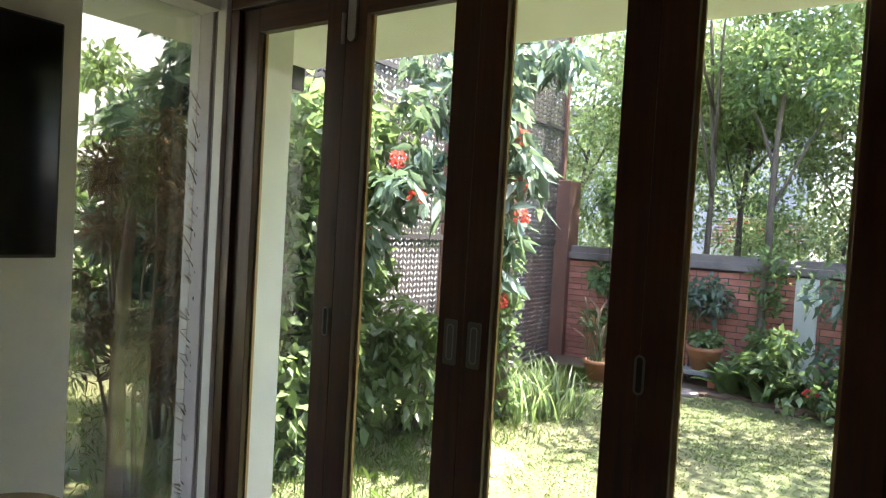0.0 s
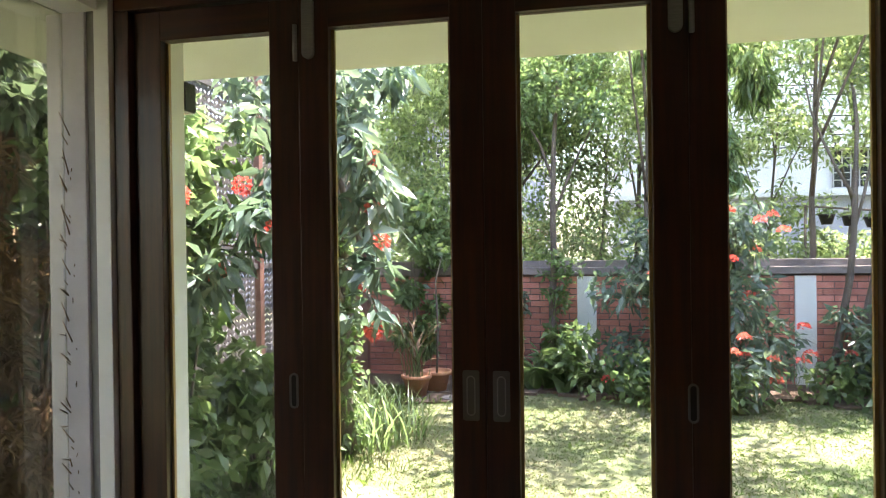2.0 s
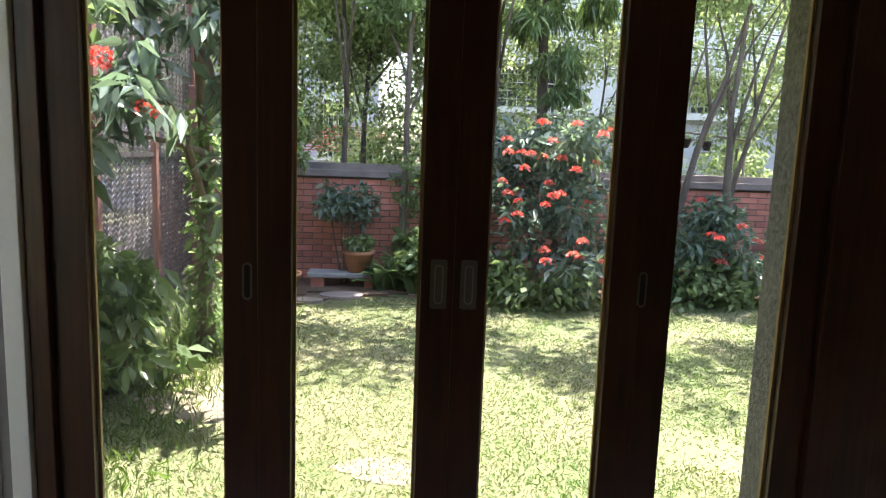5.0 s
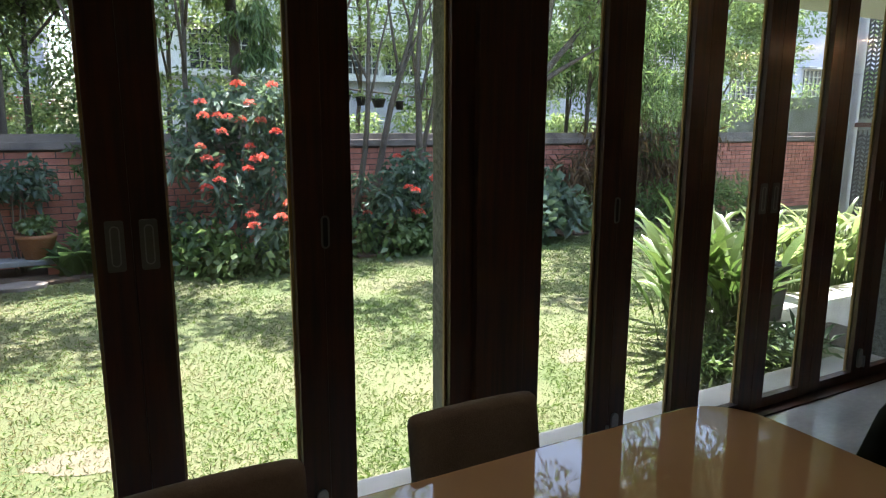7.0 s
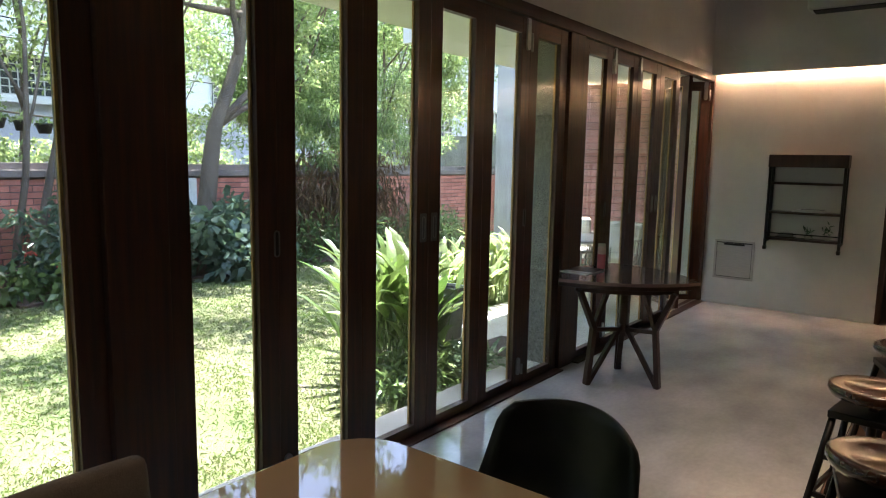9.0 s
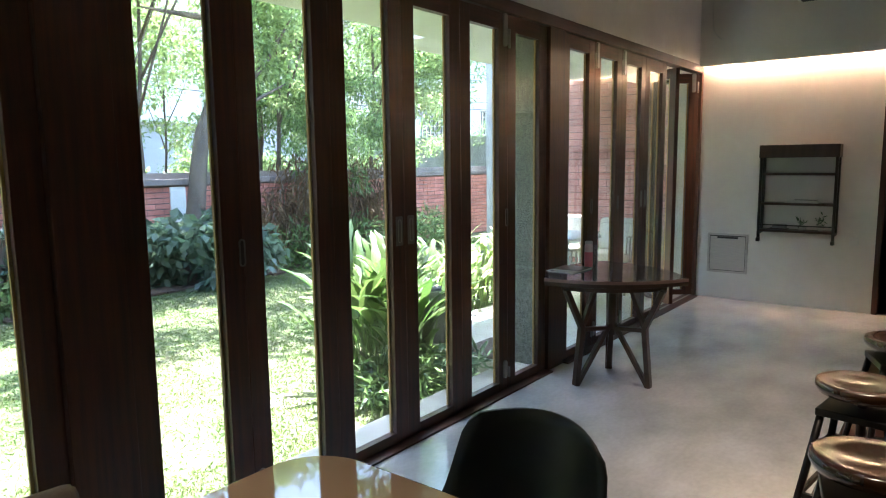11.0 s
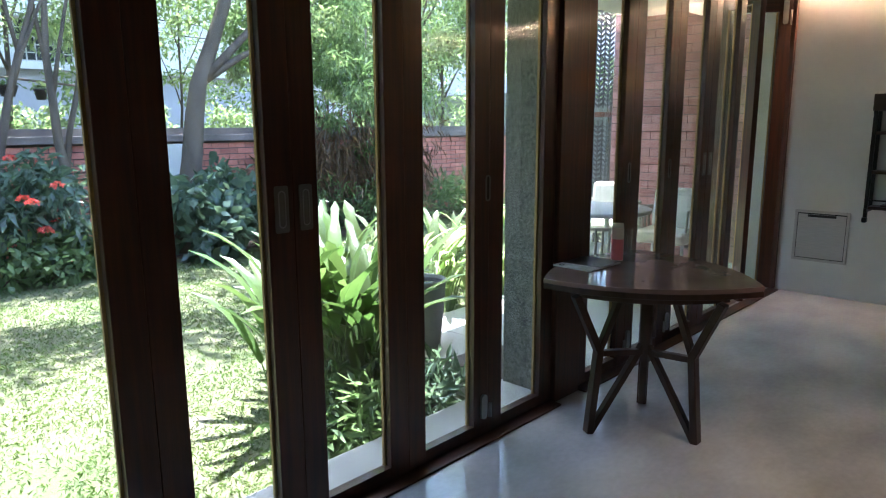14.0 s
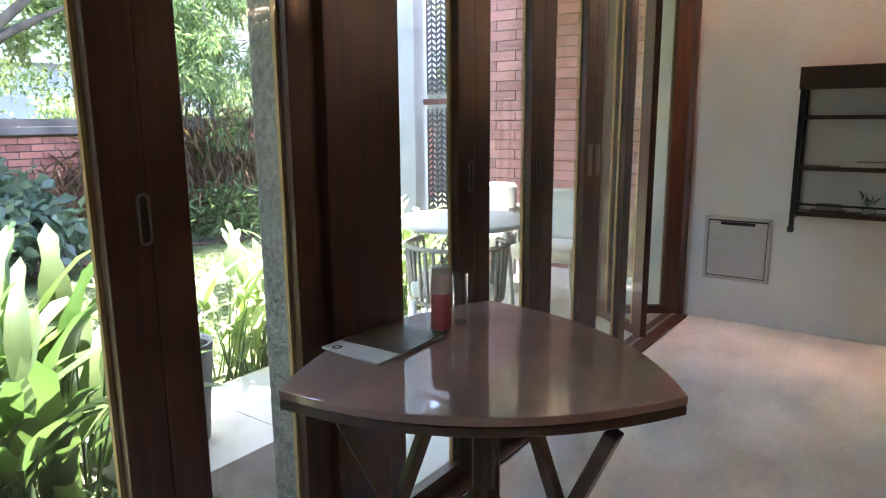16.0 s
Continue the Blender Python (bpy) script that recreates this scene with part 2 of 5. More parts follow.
M["rope"] = mat("beige_rope", (0.42, 0.39, 0.33), 0.9, var=(0.34, 0.31, 0.26), scale=30, fine=0.3)
M["cushion"] = mat("cream_cushion", (0.72, 0.70, 0.62), 0.95, var=(0.64, 0.62, 0.55), scale=5, bump=0.1, spec=0.2)
M["pink_room"] = mat("dim_room_plaster", (0.50, 0.36, 0.33), 0.8, scale=2, amount=0.3)
M["facade"] = mat("lavender_grey_facade", (0.50, 0.49, 0.55), 0.85, var=(0.42, 0.41, 0.45), scale=0.5, fine=0.1)
M["facade_white"] = mat("white_facade", (0.78, 0.76, 0.71), 0.85, var=(0.64, 0.62, 0.57), scale=0.5, fine=0.1)
M["win_dark"] = mat("dark_window", (0.05, 0.055, 0.06), 0.15, spec=0.6)
M["grille"] = mat("cream_grille", (0.55, 0.53, 0.47), 0.6)
M["rooftile"] = mat("red_roof_tile", (0.40, 0.13, 0.09), 0.8, var=(0.28, 0.09, 0.07), scale=5, rand=0.3)
M["asphalt"] = mat("asphalt", (0.055, 0.055, 0.055), 0.9, scale=4, fine=0.4)
M["paper"] = mat("magazine_paper", (0.72, 0.71, 0.68), 0.5, scale=20, amount=0.1)
M["cover"] = mat("dark_glossy_cover", (0.03, 0.027, 0.024), 0.4, var=(0.10, 0.07, 0.045), scale=10)
M["ceramic"] = mat("white_ceramic", (0.65, 0.64, 0.60), 0.3, scale=10, amount=0.2)
M["led"] = glow_mat("warm_led", (1.0, 0.64, 0.36), 27.0)
M["cable"] = mat("black_cable", (0.01, 0.01, 0.01), 0.6)


# ---- mesh helpers ----
def link(name, verts, faces, material, parent=None, smooth=False, label="", kind=""):
    me = bpy.data.meshes.new(name)
    me.from_pydata(verts, [], faces)
    me.materials.append(material)
    if smooth:
        me.polygons.foreach_set("use_smooth", [True] * len(me.polygons))
    me.update()
    ob = new(name, me)
    ob.parent = parent
    return tagged(ob, label, kind=kind)


def part(name, bm, material, parent=None, label="", smooth=False, kind=""):
    me = bpy.data.meshes.new(name)
    bmesh.ops.recalc_face_normals(bm, faces=bm.faces)
    bm.to_mesh(me)
    bm.free()
    me.materials.append(material)
    if smooth:
        me.polygons.foreach_set("use_smooth", [True] * len(me.polygons))
    ob = new(name, me)
    ob.parent = parent
    return tagged(ob, label, kind=kind)


def add_box(bm, x0, x1, y0, y1, z0, z1, bevel=0.0, m=None):
    mm = Matrix.Translation(((x0 + x1) / 2, (y0 + y1) / 2, (z0 + z1) / 2)) @ Matrix.Diagonal((x1 - x0, y1 - y0, z1 - z0, 1))
    if m is not None:
        mm = m @ mm
    vs = bmesh.ops.create_cube(bm, size=1.0, matrix=mm)["verts"]
    if bevel:
        es = list({e for v in vs for e in v.link_edges})
        bmesh.ops.bevel(bm, geom=es, offset=bevel, segments=2, profile=0.5, affect='EDGES')


def box(name, x0, x1, y0, y1, z0, z1, material, parent=None, bevel=0.0, label="", m=None, kind=""):
    bm = bmesh.new()
    add_box(bm, x0, x1, y0, y1, z0, z1, bevel, m)
    return part(name, bm, material, parent, label, kind=kind)


def add_tube(bm, pts, radii, sides=8, cap=True):
    """A tapered tube along points."""
    rings = []
    pts = [Vector(p) for p in pts]
    for i, p in enumerate(pts):
        d = (pts[min(i + 1, len(pts) - 1)] - pts[max(i - 1, 0)]).normalized()
        a = d.orthogonal().normalized() if i == 0 else (a - d * a.dot(d)).normalized()
        b = d.cross(a)
        r = radii[i] if isinstance(radii, (list, tuple)) else radii
        rings.append([bm.verts.new(p + (a * math.cos(2 * math.pi * k / sides) + b * math.sin(2 * math.pi * k / sides)) * r) for k in range(sides)])
    for r0, r1 in zip(rings, rings[1:]):
        for k in range(sides):
            bm.faces.new((r0[k], r0[(k + 1) % sides], r1[(k + 1) % sides], r1[k]))
    if cap:
        bm.faces.new(rings[0][::-1])
        bm.faces.new(rings[-1])


def tube(name, pts, radii, material, parent=None, sides=8, label=""):
    bm = bmesh.new()
    add_tube(bm, pts, radii, sides)
    return part(name, bm, material, parent, label, smooth=True)


def lathe(name, profile, material, parent=None, sides=28, label="", at=(0, 0, 0)):
    """A turned shape from (radius, height) pairs."""
    bm = bmesh.new()
    rings = []
    for r, z in profile:
        rings.append([bm.verts.new((at[0] + r * math.cos(2 * math.pi * k / sides), at[1] + r * math.sin(2 * math.pi * k / sides), at[2] + z)) for k in range(sides)])
    for r0, r1 in zip(rings, rings[1:]):
        for k in range(sides):
            bm.faces.new((r0[k], r0[(k + 1) % sides], r1[(k + 1) % sides], r1[k]))
    bm.faces.new(rings[0][::-1])
    bm.faces.new(rings[-1])
    return part(name, bm, material, parent, label, smooth=True)


def slab(name, outline, z0, z1, material, parent=None, bevel=0.0, label="", segments=2):
    """A flat plate with the given outline (x, y)."""
    bm = bmesh.new()
    vs = [bm.verts.new((x, y, z0)) for x, y in outline]
    f = bm.faces.new(vs)
    r = bmesh.ops.extrude_face_region(bm, geom=[f])
    bmesh.ops.translate(bm, verts=[v for v in r["geom"] if isinstance(v, bmesh.types.BMVert)], vec=(0, 0, z1 - z0))
    if bevel:
        es = [e for e in bm.edges if abs(e.verts[0].co.z - e.verts[1].co.z) < 1e-6]
        bmesh.ops.bevel(bm, geom=es, offset=bevel, segments=segments, profile=0.5, affect='EDGES')
    return part(name, bm, material, parent, label)


def empty(name, x=0, y=0, z=0, label="", category="", group="", kind=""):
    ob = new(name)
    ob.location = (x, y, z)
    return tagged(ob, label, category, group, kind)


def leaves(name, pos, size, material, parent=None, aspect=0.42, droop=0.3, rng=None, normals=None, kind="", jitter=1.0, up=0.35):
    """Many folded leaves, one at each position."""
    rng = rng or np.random.default_rng(1)
    pos = np.asarray(pos, float)
    n = len(pos)
    d = rng.normal(size=(n, 3)) * jitter
    if normals is not None:
        d += normals
    d[:, 2] -= droop
    d /= np.linalg.norm(d, axis=1)[:, None] + 1e-9
    side = np.cross(d, rng.normal(size=(n, 3)) * (1 - up) + np.array((0, 0, 1.5 * up)))
    side /= np.linalg.norm(side, axis=1)[:, None] + 1e-9
    nor = np.cross(side, d)
    s = size * rng.uniform(0.65, 1.3, size=(n, 1))
    base = pos
    tip = pos + d * s - np.array((0, 0, 1)) * s * 0.12
    mid = pos + d * s * 0.45
    lft = mid + side * s * aspect * 0.5 + nor * s * 0.08
    rgt = mid - side * s * aspect * 0.5 + nor * s * 0.08
    v = np.stack([base, rgt, tip, lft], axis=1).reshape(-1, 3)
    i = np.arange(n)[:, None] * 4
    f = np.concatenate([np.concatenate([i, i + 1, i + 2], 1), np.concatenate([i, i + 2, i + 3], 1)])
    me = bpy.data.meshes.new(name)
    me.vertices.add(len(v))
    me.vertices.foreach_set("co", v.ravel())
    me.loops.add(f.size)
    me.loops.foreach_set("vertex_index", f.ravel().astype(np.int32))
    me.polygons.add(len(f))
    me.polygons.foreach_set("loop_start", np.arange(0, f.size, 3, dtype=np.int32))
    me.polygons.foreach_set("loop_total", np.full(len(f), 3, dtype=np.int32))
    me.update(calc_edges=True)
    me.materials.append(material)
    ob = new(name, me)
    ob.parent = parent
    return tagged(ob, kind=kind)


def clumps(rng, centres, radii, count, shell=0.6, squash=0.8):
    """Positions gathered in uneven balls, denser near the outside."""
    c = np.asarray(centres, float)
    r = np.asarray(radii, float)
    w = r ** 2 / (r ** 2).sum()
    k = rng.choice(len(c), size=count, p=w)
    d = rng.normal(size=(count, 3))
    d /= np.linalg.norm(d, axis=1)[:, None]
    q = rng.uniform(0, 1, size=(count, 1)) ** (1 - shell)
    off = d * q * r[k][:, None]
    off[:, 2] *= squash
    return c[k] + off, d


def padded(w, d, h, r, m=None, bend=0.0):
    """A rounded cushion-like block centred on x and y, with its base at 0, its back bent by bend."""
    bm = bmesh.new()
    bmesh.ops.create_cube(bm, size=1.0, matrix=Matrix.Translation((0, 0, h / 2)) @ Matrix.Diagonal((w, d, h, 1)))
    bmesh.ops.bevel(bm, geom=list(bm.edges), offset=r, segments=3, profile=0.5, affect='EDGES')
    if bend:
        bmesh.ops.bisect_plane(bm, geom=list(bm.verts) + list(bm.edges) + list(bm.faces), plane_co=(0, 0, 0), plane_no=(1, 0, 0))
        for s in (-0.25, 0.25):
            bmesh.ops.bisect_plane(bm, geom=list(bm.verts) + list(bm.edges) + list(bm.faces), plane_co=(s * w, 0, 0), plane_no=(1, 0, 0))
        for v in bm.verts:
            v.co.y += bend * (v.co.x / (w / 2)) ** 2
    if m is not None:
        bmesh.ops.transform(bm, matrix=m, verts=bm.verts)
    return bm


# ---- the room ----
GZ = -0.12          # garden level
CEIL = 3.45
WX0, WX1, SY = -1.30, 7.89, -4.6

floor = box("floor", WX0, WX1, -1.88, 0.10, -0.10, 0.0, M["floor"])
tagged(floor, "polished grey-beige concrete floor with soft stains", "floor", kind="structure")
wfloor = tagged(empty("wooden_floor"), "dark brown wooden floor along the bar", "floor", kind="structure")
box("subfloor", WX0, WX1, SY, -1.88, -0.10, -0.012, M["slot"], wfloor)
box("ceiling", WX0 - 0.2, WX1 + 2.2, SY - 0.2, 0.30, CEIL, CEIL + 0.15, M["plaster"])
tagged(bpy.data.objects["ceiling"], "plain white plaster ceiling", "ceiling", kind="structure")
# unseen closing wall; its grey is chosen to dim the doors' inner faces
box("wall_south", WX0 - 0.2, WX1 + 2.2, SY - 0.2, SY, -0.1, CEIL, M["grey_post"])
tagged(bpy.data.objects["wall_south"], "plain unseen wall, grey to cut light bounced onto the doors", "wall", kind="structure")
# wall above the folding doors
box("wall_north", WX0, WX1, -0.015, 0.0715, 2.519, CEIL, M["plaster"])
tagged(bpy.data.objects["wall_north"], "white plaster wall above the folding doors", "wall", kind="structure")
# west wall with its tall fixed window
bm = bmesh.new()
add_box(bm, WX0 - 0.2, WX0, SY, -0.63, -0.1, CEIL)
add_box(bm, WX0 - 0.2, WX0, -0.63, 0.07, 2.50, CEIL)
part("wall_west", bm, M["plaster"])
tagged(bpy.data.objects["wall_west"], "white plaster wall beside a tall fixed window", "wall", kind="structure")
win = tagged(empty("window_1", WX0, -0.3, 0), "tall fixed corner window with dim filmed glass in a grey frame", "window", kind="structure")
WM = Matrix.Translation((-WX0, 0.3, 0))
box("window_jamb", WX0 - 0.2, WX0 - 0.050, -0.04, 0.074, -0.1, 2.5, M["jamb"], win, m=WM, bevel=0.004)
box("shadow_gap", WX0 - 0.050, WX0 - 0.012, -0.028, 0.072, -0.1, 2.5, M["grey_post"], win, m=WM)
box("plaster_return", WX0 - 0.012, WX0 + 0.045, -0.043, 0.074, 0.0, 2.5, M["plaster"], win, m=WM, bevel=0.003)
box("window_head", WX0 - 0.19, WX0 + 0.003, -0.63, -0.04, 2.44, 2.5, M["plaster"], win, m=WM)
box("window_sill", WX0 - 0.19, WX0 + 0.003, -0.63, -0.04, -0.1, 0.02, M["grey_post"], win, m=WM)
p_ = box("pane", WX0 - 0.142, WX0 - 0.134, -0.63, -0.04, 0.02, 2.44, M["glass_film"], win, m=WM)
p_.visible_shadow = False
# east wall with a doorway, and the bulkhead that hides the light strip
bm = bmesh.new()
add_box(bm, WX1, WX1 + 0.2, -1.70, 0.30, -0.1, CEIL)
add_box(bm, WX1, WX1 + 0.2, -2.75, -1.70, 2.14, CEIL)
add_box(bm, WX1, WX1 + 0.2, SY, -2.75, -0.1, CEIL)
part("wall_east", bm, M["plaster"])
tagged(bpy.data.objects["wall_east"], "white plaster wall washed by a warm light strip", "wall", kind="structure")
box("bulkhead", WX1 - 0.13, WX1 - 0.03, SY, -0.017, 2.50, CEIL, M["plaster"])
tagged(bpy.data.objects["bulkhead"], "plaster bulkhead above the hidden light strip", "bulkhead", kind="structure")
strip = box("light_strip", WX1 - 0.028, WX1 - 0.006, SY + 0.02, -0.10, 2.56, 2.57, M["led"])
tagged(strip, "warm white light strip hidden behind the bulkhead", "light strip")
# doorway lining and the dim room behind
d1 = tagged(empty("door_1", WX1, -1.70, 0), "open doorway with a dark wooden lining", "doorway", kind="structure")
DM = Matrix.Translation((-WX1, 1.70, 0))
box("jamb", WX1 - 0.02, WX1 + 0.21, -1.75, -1.70, 0, 2.14, M["wood"], d1, m=DM, bevel=0.004)
box("jamb", WX1 - 0.02, WX1 + 0.21, -2.75, -2.70, 0, 2.14, M["wood"], d1, m=DM, bevel=0.004)
box("lintel", WX1 - 0.02, WX1 + 0.21, -2.75, -1.70, 2.09, 2.14, M["wood_h"], d1, m=DM, bevel=0.004)
bm = bmesh.new()
add_box(bm, WX1 + 0.2, WX1 + 2.2, -1.3, -1.2, -0.1, CEIL)
add_box(bm, WX1 + 2.1, WX1 + 2.2, SY, -1.3, -0.1, CEIL)
part("wall_room", bm, M["pink_room"])
tagged(bpy.data.objects["wall_room"], "dim pinkish wall of the next room", "wall", kind="structure")
box("floor_room", WX1, WX1 + 2.2, SY, -1.2, -0.1, -0.004, M["wood_floor"])
tagged(bpy.data.objects["floor_room"], "brown floor of the next room", "floor", kind="structure")

# ---- folding doors ----
GT, GB, LT = 2.335, 0.068, 2.434


def door_leaf(w, ST=0.102):
    """One glazed leaf with stiles ST wide, its hinge side at x = 0, inner face at y = 0."""
    ob = empty("folding_door_leaf")
    for a, b in ((0.0003, ST), (w - ST, w - 0.0003)):
        box("stile", a, b, 0, 0.045, 0.012, LT, M["wood"], ob, bevel=0.003)
    box("top_rail", ST, w - ST, 0.001, 0.044, GT, LT, M["wood_h"], ob)
    box("bottom_rail", ST, w - ST, 0.001, 0.044, 0.012, GB, M["wood_h"], ob)
    box("cover_strip", w - 0.012, w + 0.012, 0.0455, 0.051, 0.012, LT - 0.01, M["wood"], ob)
    # gold strips paint the sunlit edge beside each stile
    for a, b in ((ST, ST + 0.010), (w - ST - 0.010, w - ST)):
        box("glazing_bead", a, b, 0.031, 0.0438, GB, GT, M["bead"], ob)
    g = box("pane", ST + 0.0005, w - ST - 0.0005, 0.020, 0.026, GB, GT, M["glass"], ob)
    g.visible_shadow = False
    return ob


def stadium(cx, cz, w, h, n=8):
    """Outline of a slot with round ends, standing in the xz plane."""
    r = w / 2
    top = [(cx + r * math.cos(math.pi * k / n), cz + h / 2 - r + r * math.sin(math.pi * k / n)) for k in range(n + 1)]
    return top + [(2 * cx - x, 2 * cz - z) for x, z in top]


def upright_plate(name, outline, y0, y1, material, parent, label=""):
    """A plate with the given (x, z) outline between two depths."""
    n = len(outline)
    v = [(x, y0, z) for x, z in outline] + [(x, y1, z) for x, z in outline]
    f = [tuple(range(n)), tuple(range(2 * n - 1, n - 1, -1))] + [(k, k + n, (k + 1) % n + n, (k + 1) % n) for k in range(n)]
    return link(name, v, f, material, parent, label=label)


def rim(outline, inner, y0, y1, name, material, parent, label=""):
    """A raised band between two outlines with the same number of points."""
    n = len(outline)
    v = [(x, y0, z) for x, z in outline] + [(x, y0, z) for x, z in inner] + [(x, y1, z) for x, z in outline] + [(x, y1, z) for x, z in inner]
    f = []
    for k in range(n):
        q = (k + 1) % n
        f += [(k, q, q + n, k + n), (k, k + 2 * n, q + 2 * n, q), (k + n, q + n, q + 3 * n, k + 3 * n)]
    return link(name, v, f, material, parent, label=label)


def pull(ob, x, z, w, h):
    """Narrow recessed pull: a round-ended steel rim about a slot whose shade is painted on a flat plate."""
    hd = rim(stadium(x, z, w, h), stadium(x, z, w - 0.012, h - 0.012), -0.005, 0.001, "handle", M["pullsteel"], ob, "brushed steel recessed pull")
    # no hollow here: the near-black colour paints its shade
    upright_plate("recess", stadium(x, z, w - 0.0121, h - 0.0121), -0.002, 0.001, M["slot"], hd)


def plate_pull(ob, x, z, w, h):
    """Wide flush pull: a satin steel plate with a shallow round-ended cup."""
    c = 0.007
    o = [(x + sx * (w / 2 - c * (1 - a)), z + sz * (h / 2 - c * (1 - b))) for sx, sz, ab in ((1, 1, ((1, 0), (0.7, 0.7), (0, 1))), (-1, 1, ((0, 1), (0.7, 0.7), (1, 0))), (-1, -1, ((1, 0), (0.7, 0.7), (0, 1))), (1, -1, ((0, 1), (0.7, 0.7), (1, 0)))) for a, b in ab]
    hd = upright_plate("handle", o, -0.004, 0.001, M["pullsteel"], ob, "flush satin steel pull plate")
    cup = stadium(x, z, w * 0.54, h * 0.80)
    rim(cup, stadium(x, z, w * 0.54 - 0.008, h * 0.80 - 0.008), -0.006, -0.0035, "cup_edge", M["steel"], hd)


def hinge(ob, x, z, side=1, h=0.2):
    """Folding hinge: a round-ended plate beside the joint and a thin pin on the joint."""
    hd = upright_plate("hinge", stadium(x + side * 0.036, z, 0.040, h), -0.012, 0.001, M["steel"], ob, "steel folding hinge")
    tube("hinge_pin", [(x - side * 0.008, -0.008, z - h * 0.52), (x - side * 0.008, -0.008, z + h * 0.06)], 0.008, M["steel"], hd, 8)


def bay(x0, w, n, leaves_closed, label, stile, offsets):
    """A run of leaves; offsets: how far the narrow pulls sit from the joints."""
    mid = n // 2
    for i in range(min(n, leaves_closed)):
        ob = door_leaf(w, stile)
        ob.location = (x0 + i * w, 0, 0)
        if i in offsets:
            pull(ob, w + offsets[i], 1.162, 0.030, 0.115)
            side = -1 if i >= mid else 1
            hinge(ob, w, 2.335, side)
            hinge(ob, w, 0.15, side, 0.12)
        if i == mid - 1:
            plate_pull(ob, w - 0.047, 1.165, 0.052, 0.155)
        if i == mid:
            plate_pull(ob, 0.047, 1.165, 0.052, 0.155)
        tagged(ob, label, "door", "folding glass doors")


bay(-1.19, 0.600, 4, 4, "narrow glazed folding door leaf in dark teak, closed", 0.102, {0: -0.030, 2: 0.003})
bay(1.441, 0.507, 6, 6, "narrow glazed folding door leaf in dark teak, closed", 0.099, {0: -0.009, 4: -0.013})
bay(4.72, 0.526, 6, 4, "narrow glazed folding door leaf in reddish teak, closed", 0.103, {0: -0.028, 1: -0.045})
# the two leaves folded outwards at the far end
for (ax, ay), (bx, by) in (((7.20, 0.0), (7.50, 0.42)), ((7.52, 0.42), (7.83, 0.0))):
    ob = door_leaf(0.516)
    hinge(ob, 0.500, 2.335, -1)
    ob.matrix_basis = pose(ax, ay, 0, 0, 0, math.degrees(math.atan2(by - ay, bx - ax)))
    tagged(ob, "glazed folding door leaf in reddish teak, folded half open outwards", "door", "folding glass doors")

fr = tagged(empty("door_frame"), "dark teak frame, head, posts and threshold of the folding doors", "door frame", kind="structure")
box("head", -1.25, 7.888, -0.025, 0.07, 2.437, 2.518, M["wood_h"], fr, bevel=0.004)
for a, b in ((-1.25, -1.192), (1.212, 1.441), (4.487, 4.718), (7.832, 7.888)):
    box("post", a, b, -0.025, 0.07, 0.0, 2.436, M["wood"], fr, bevel=0.004)
for a, b in ((-1.19, 1.21), (1.443, 4.485), (4.72, 7.83)):
    box("threshold", a, b, -0.07, 0.085, 0.0, 0.010, M["wood_h"], fr)
    box("track", a, b, 0.012, 0.034, 0.0101, 0.0125, M["steel"], fr)

# ---- outside structure next to the house ----
box("white_fin_wall", -1.50, -1.18, 0.075, 0.28, GZ - 0.2, 2.62, M["paint_out"])
tagged(bpy.data.objects["white_fin_wall"], "white painted wall end beside the doors", "wall", kind="structure")
bm = bmesh.new()
add_box(bm, -2.05, 8.6, 0.301, 1.0, 2.47, 2.80)
add_box(bm, -2.05, -1.62, 0.072, 0.3009, 2.47, 2.80)
add_box(bm, -2.05, -1.505, SY, 0.0715, 2.47, 2.80)
add_box(bm, -1.62, 8.6, 0.072, 0.301, 2.525, 2.80)
# deeper stretch added to keep the sun off the terrace
add_box(bm, 4.95, 8.84, 1.001, 1.95, 2.60, 2.80)
part("eave", bm, M["paint_out"])
tagged(bpy.data.objects["eave"], "white painted roof overhang above the doors, with a part added to shade the terrace", "eave", kind="structure")
box("roof", -3.2, 10.2, -6.0, 0.9, 3.62, 3.8, M["cap"])
tagged(bpy.data.objects["roof"], "flat roof slab of the house", "roof", kind="structure")
box("ledge", -1.2, 5.05, 0.088, 0.36, -0.30, -0.01, M["concrete"])
tagged(bpy.data.objects["ledge"], "pale concrete ledge outside the doors", "ledge", kind="structure")
box("terrace", 5.05, 8.8, 0.088, 1.6, -0.30, -0.012, M["concrete"])
tagged(bpy.data.objects["terrace"], "pale grey concrete terrace", "terrace", kind="structure")
box("terrace_step", 4.47, 5.048, 0.952, 1.6, -0.30, -0.014, M["concrete"])
tagged(bpy.data.objects["terrace_step"], "pale concrete corner of the terrace by the planting", "terrace", kind="structure")
box("terrace_step_2", 4.47, 5.05, 0.36, 0.95, -0.30, -0.012, M["concrete"])
tagged(bpy.data.objects["terrace_step_2"], "pale concrete step beside the planting", "terrace", kind="structure")
for x in (1.23, 4.57):
    c = box("column", x, x + 0.26, 0.13, 0.39, -0.3, 2.56, M["aggregate"], bevel=0.012)
    tagged(c, "square column of pebble-washed grey concrete outside the doors", "column", "outside columns")

# ground as one sheet
S = 90
link("ground", [(-S, -S, GZ - 0.02), (S, -S, GZ - 0.02), (S, S, GZ - 0.02), (-S, S, GZ - 0.02)], [(0, 1, 2, 3)], M["ground"])
tagged(bpy.data.objects["ground"], "grassy garden ground with bare sandy patches", "ground", kind="structure")


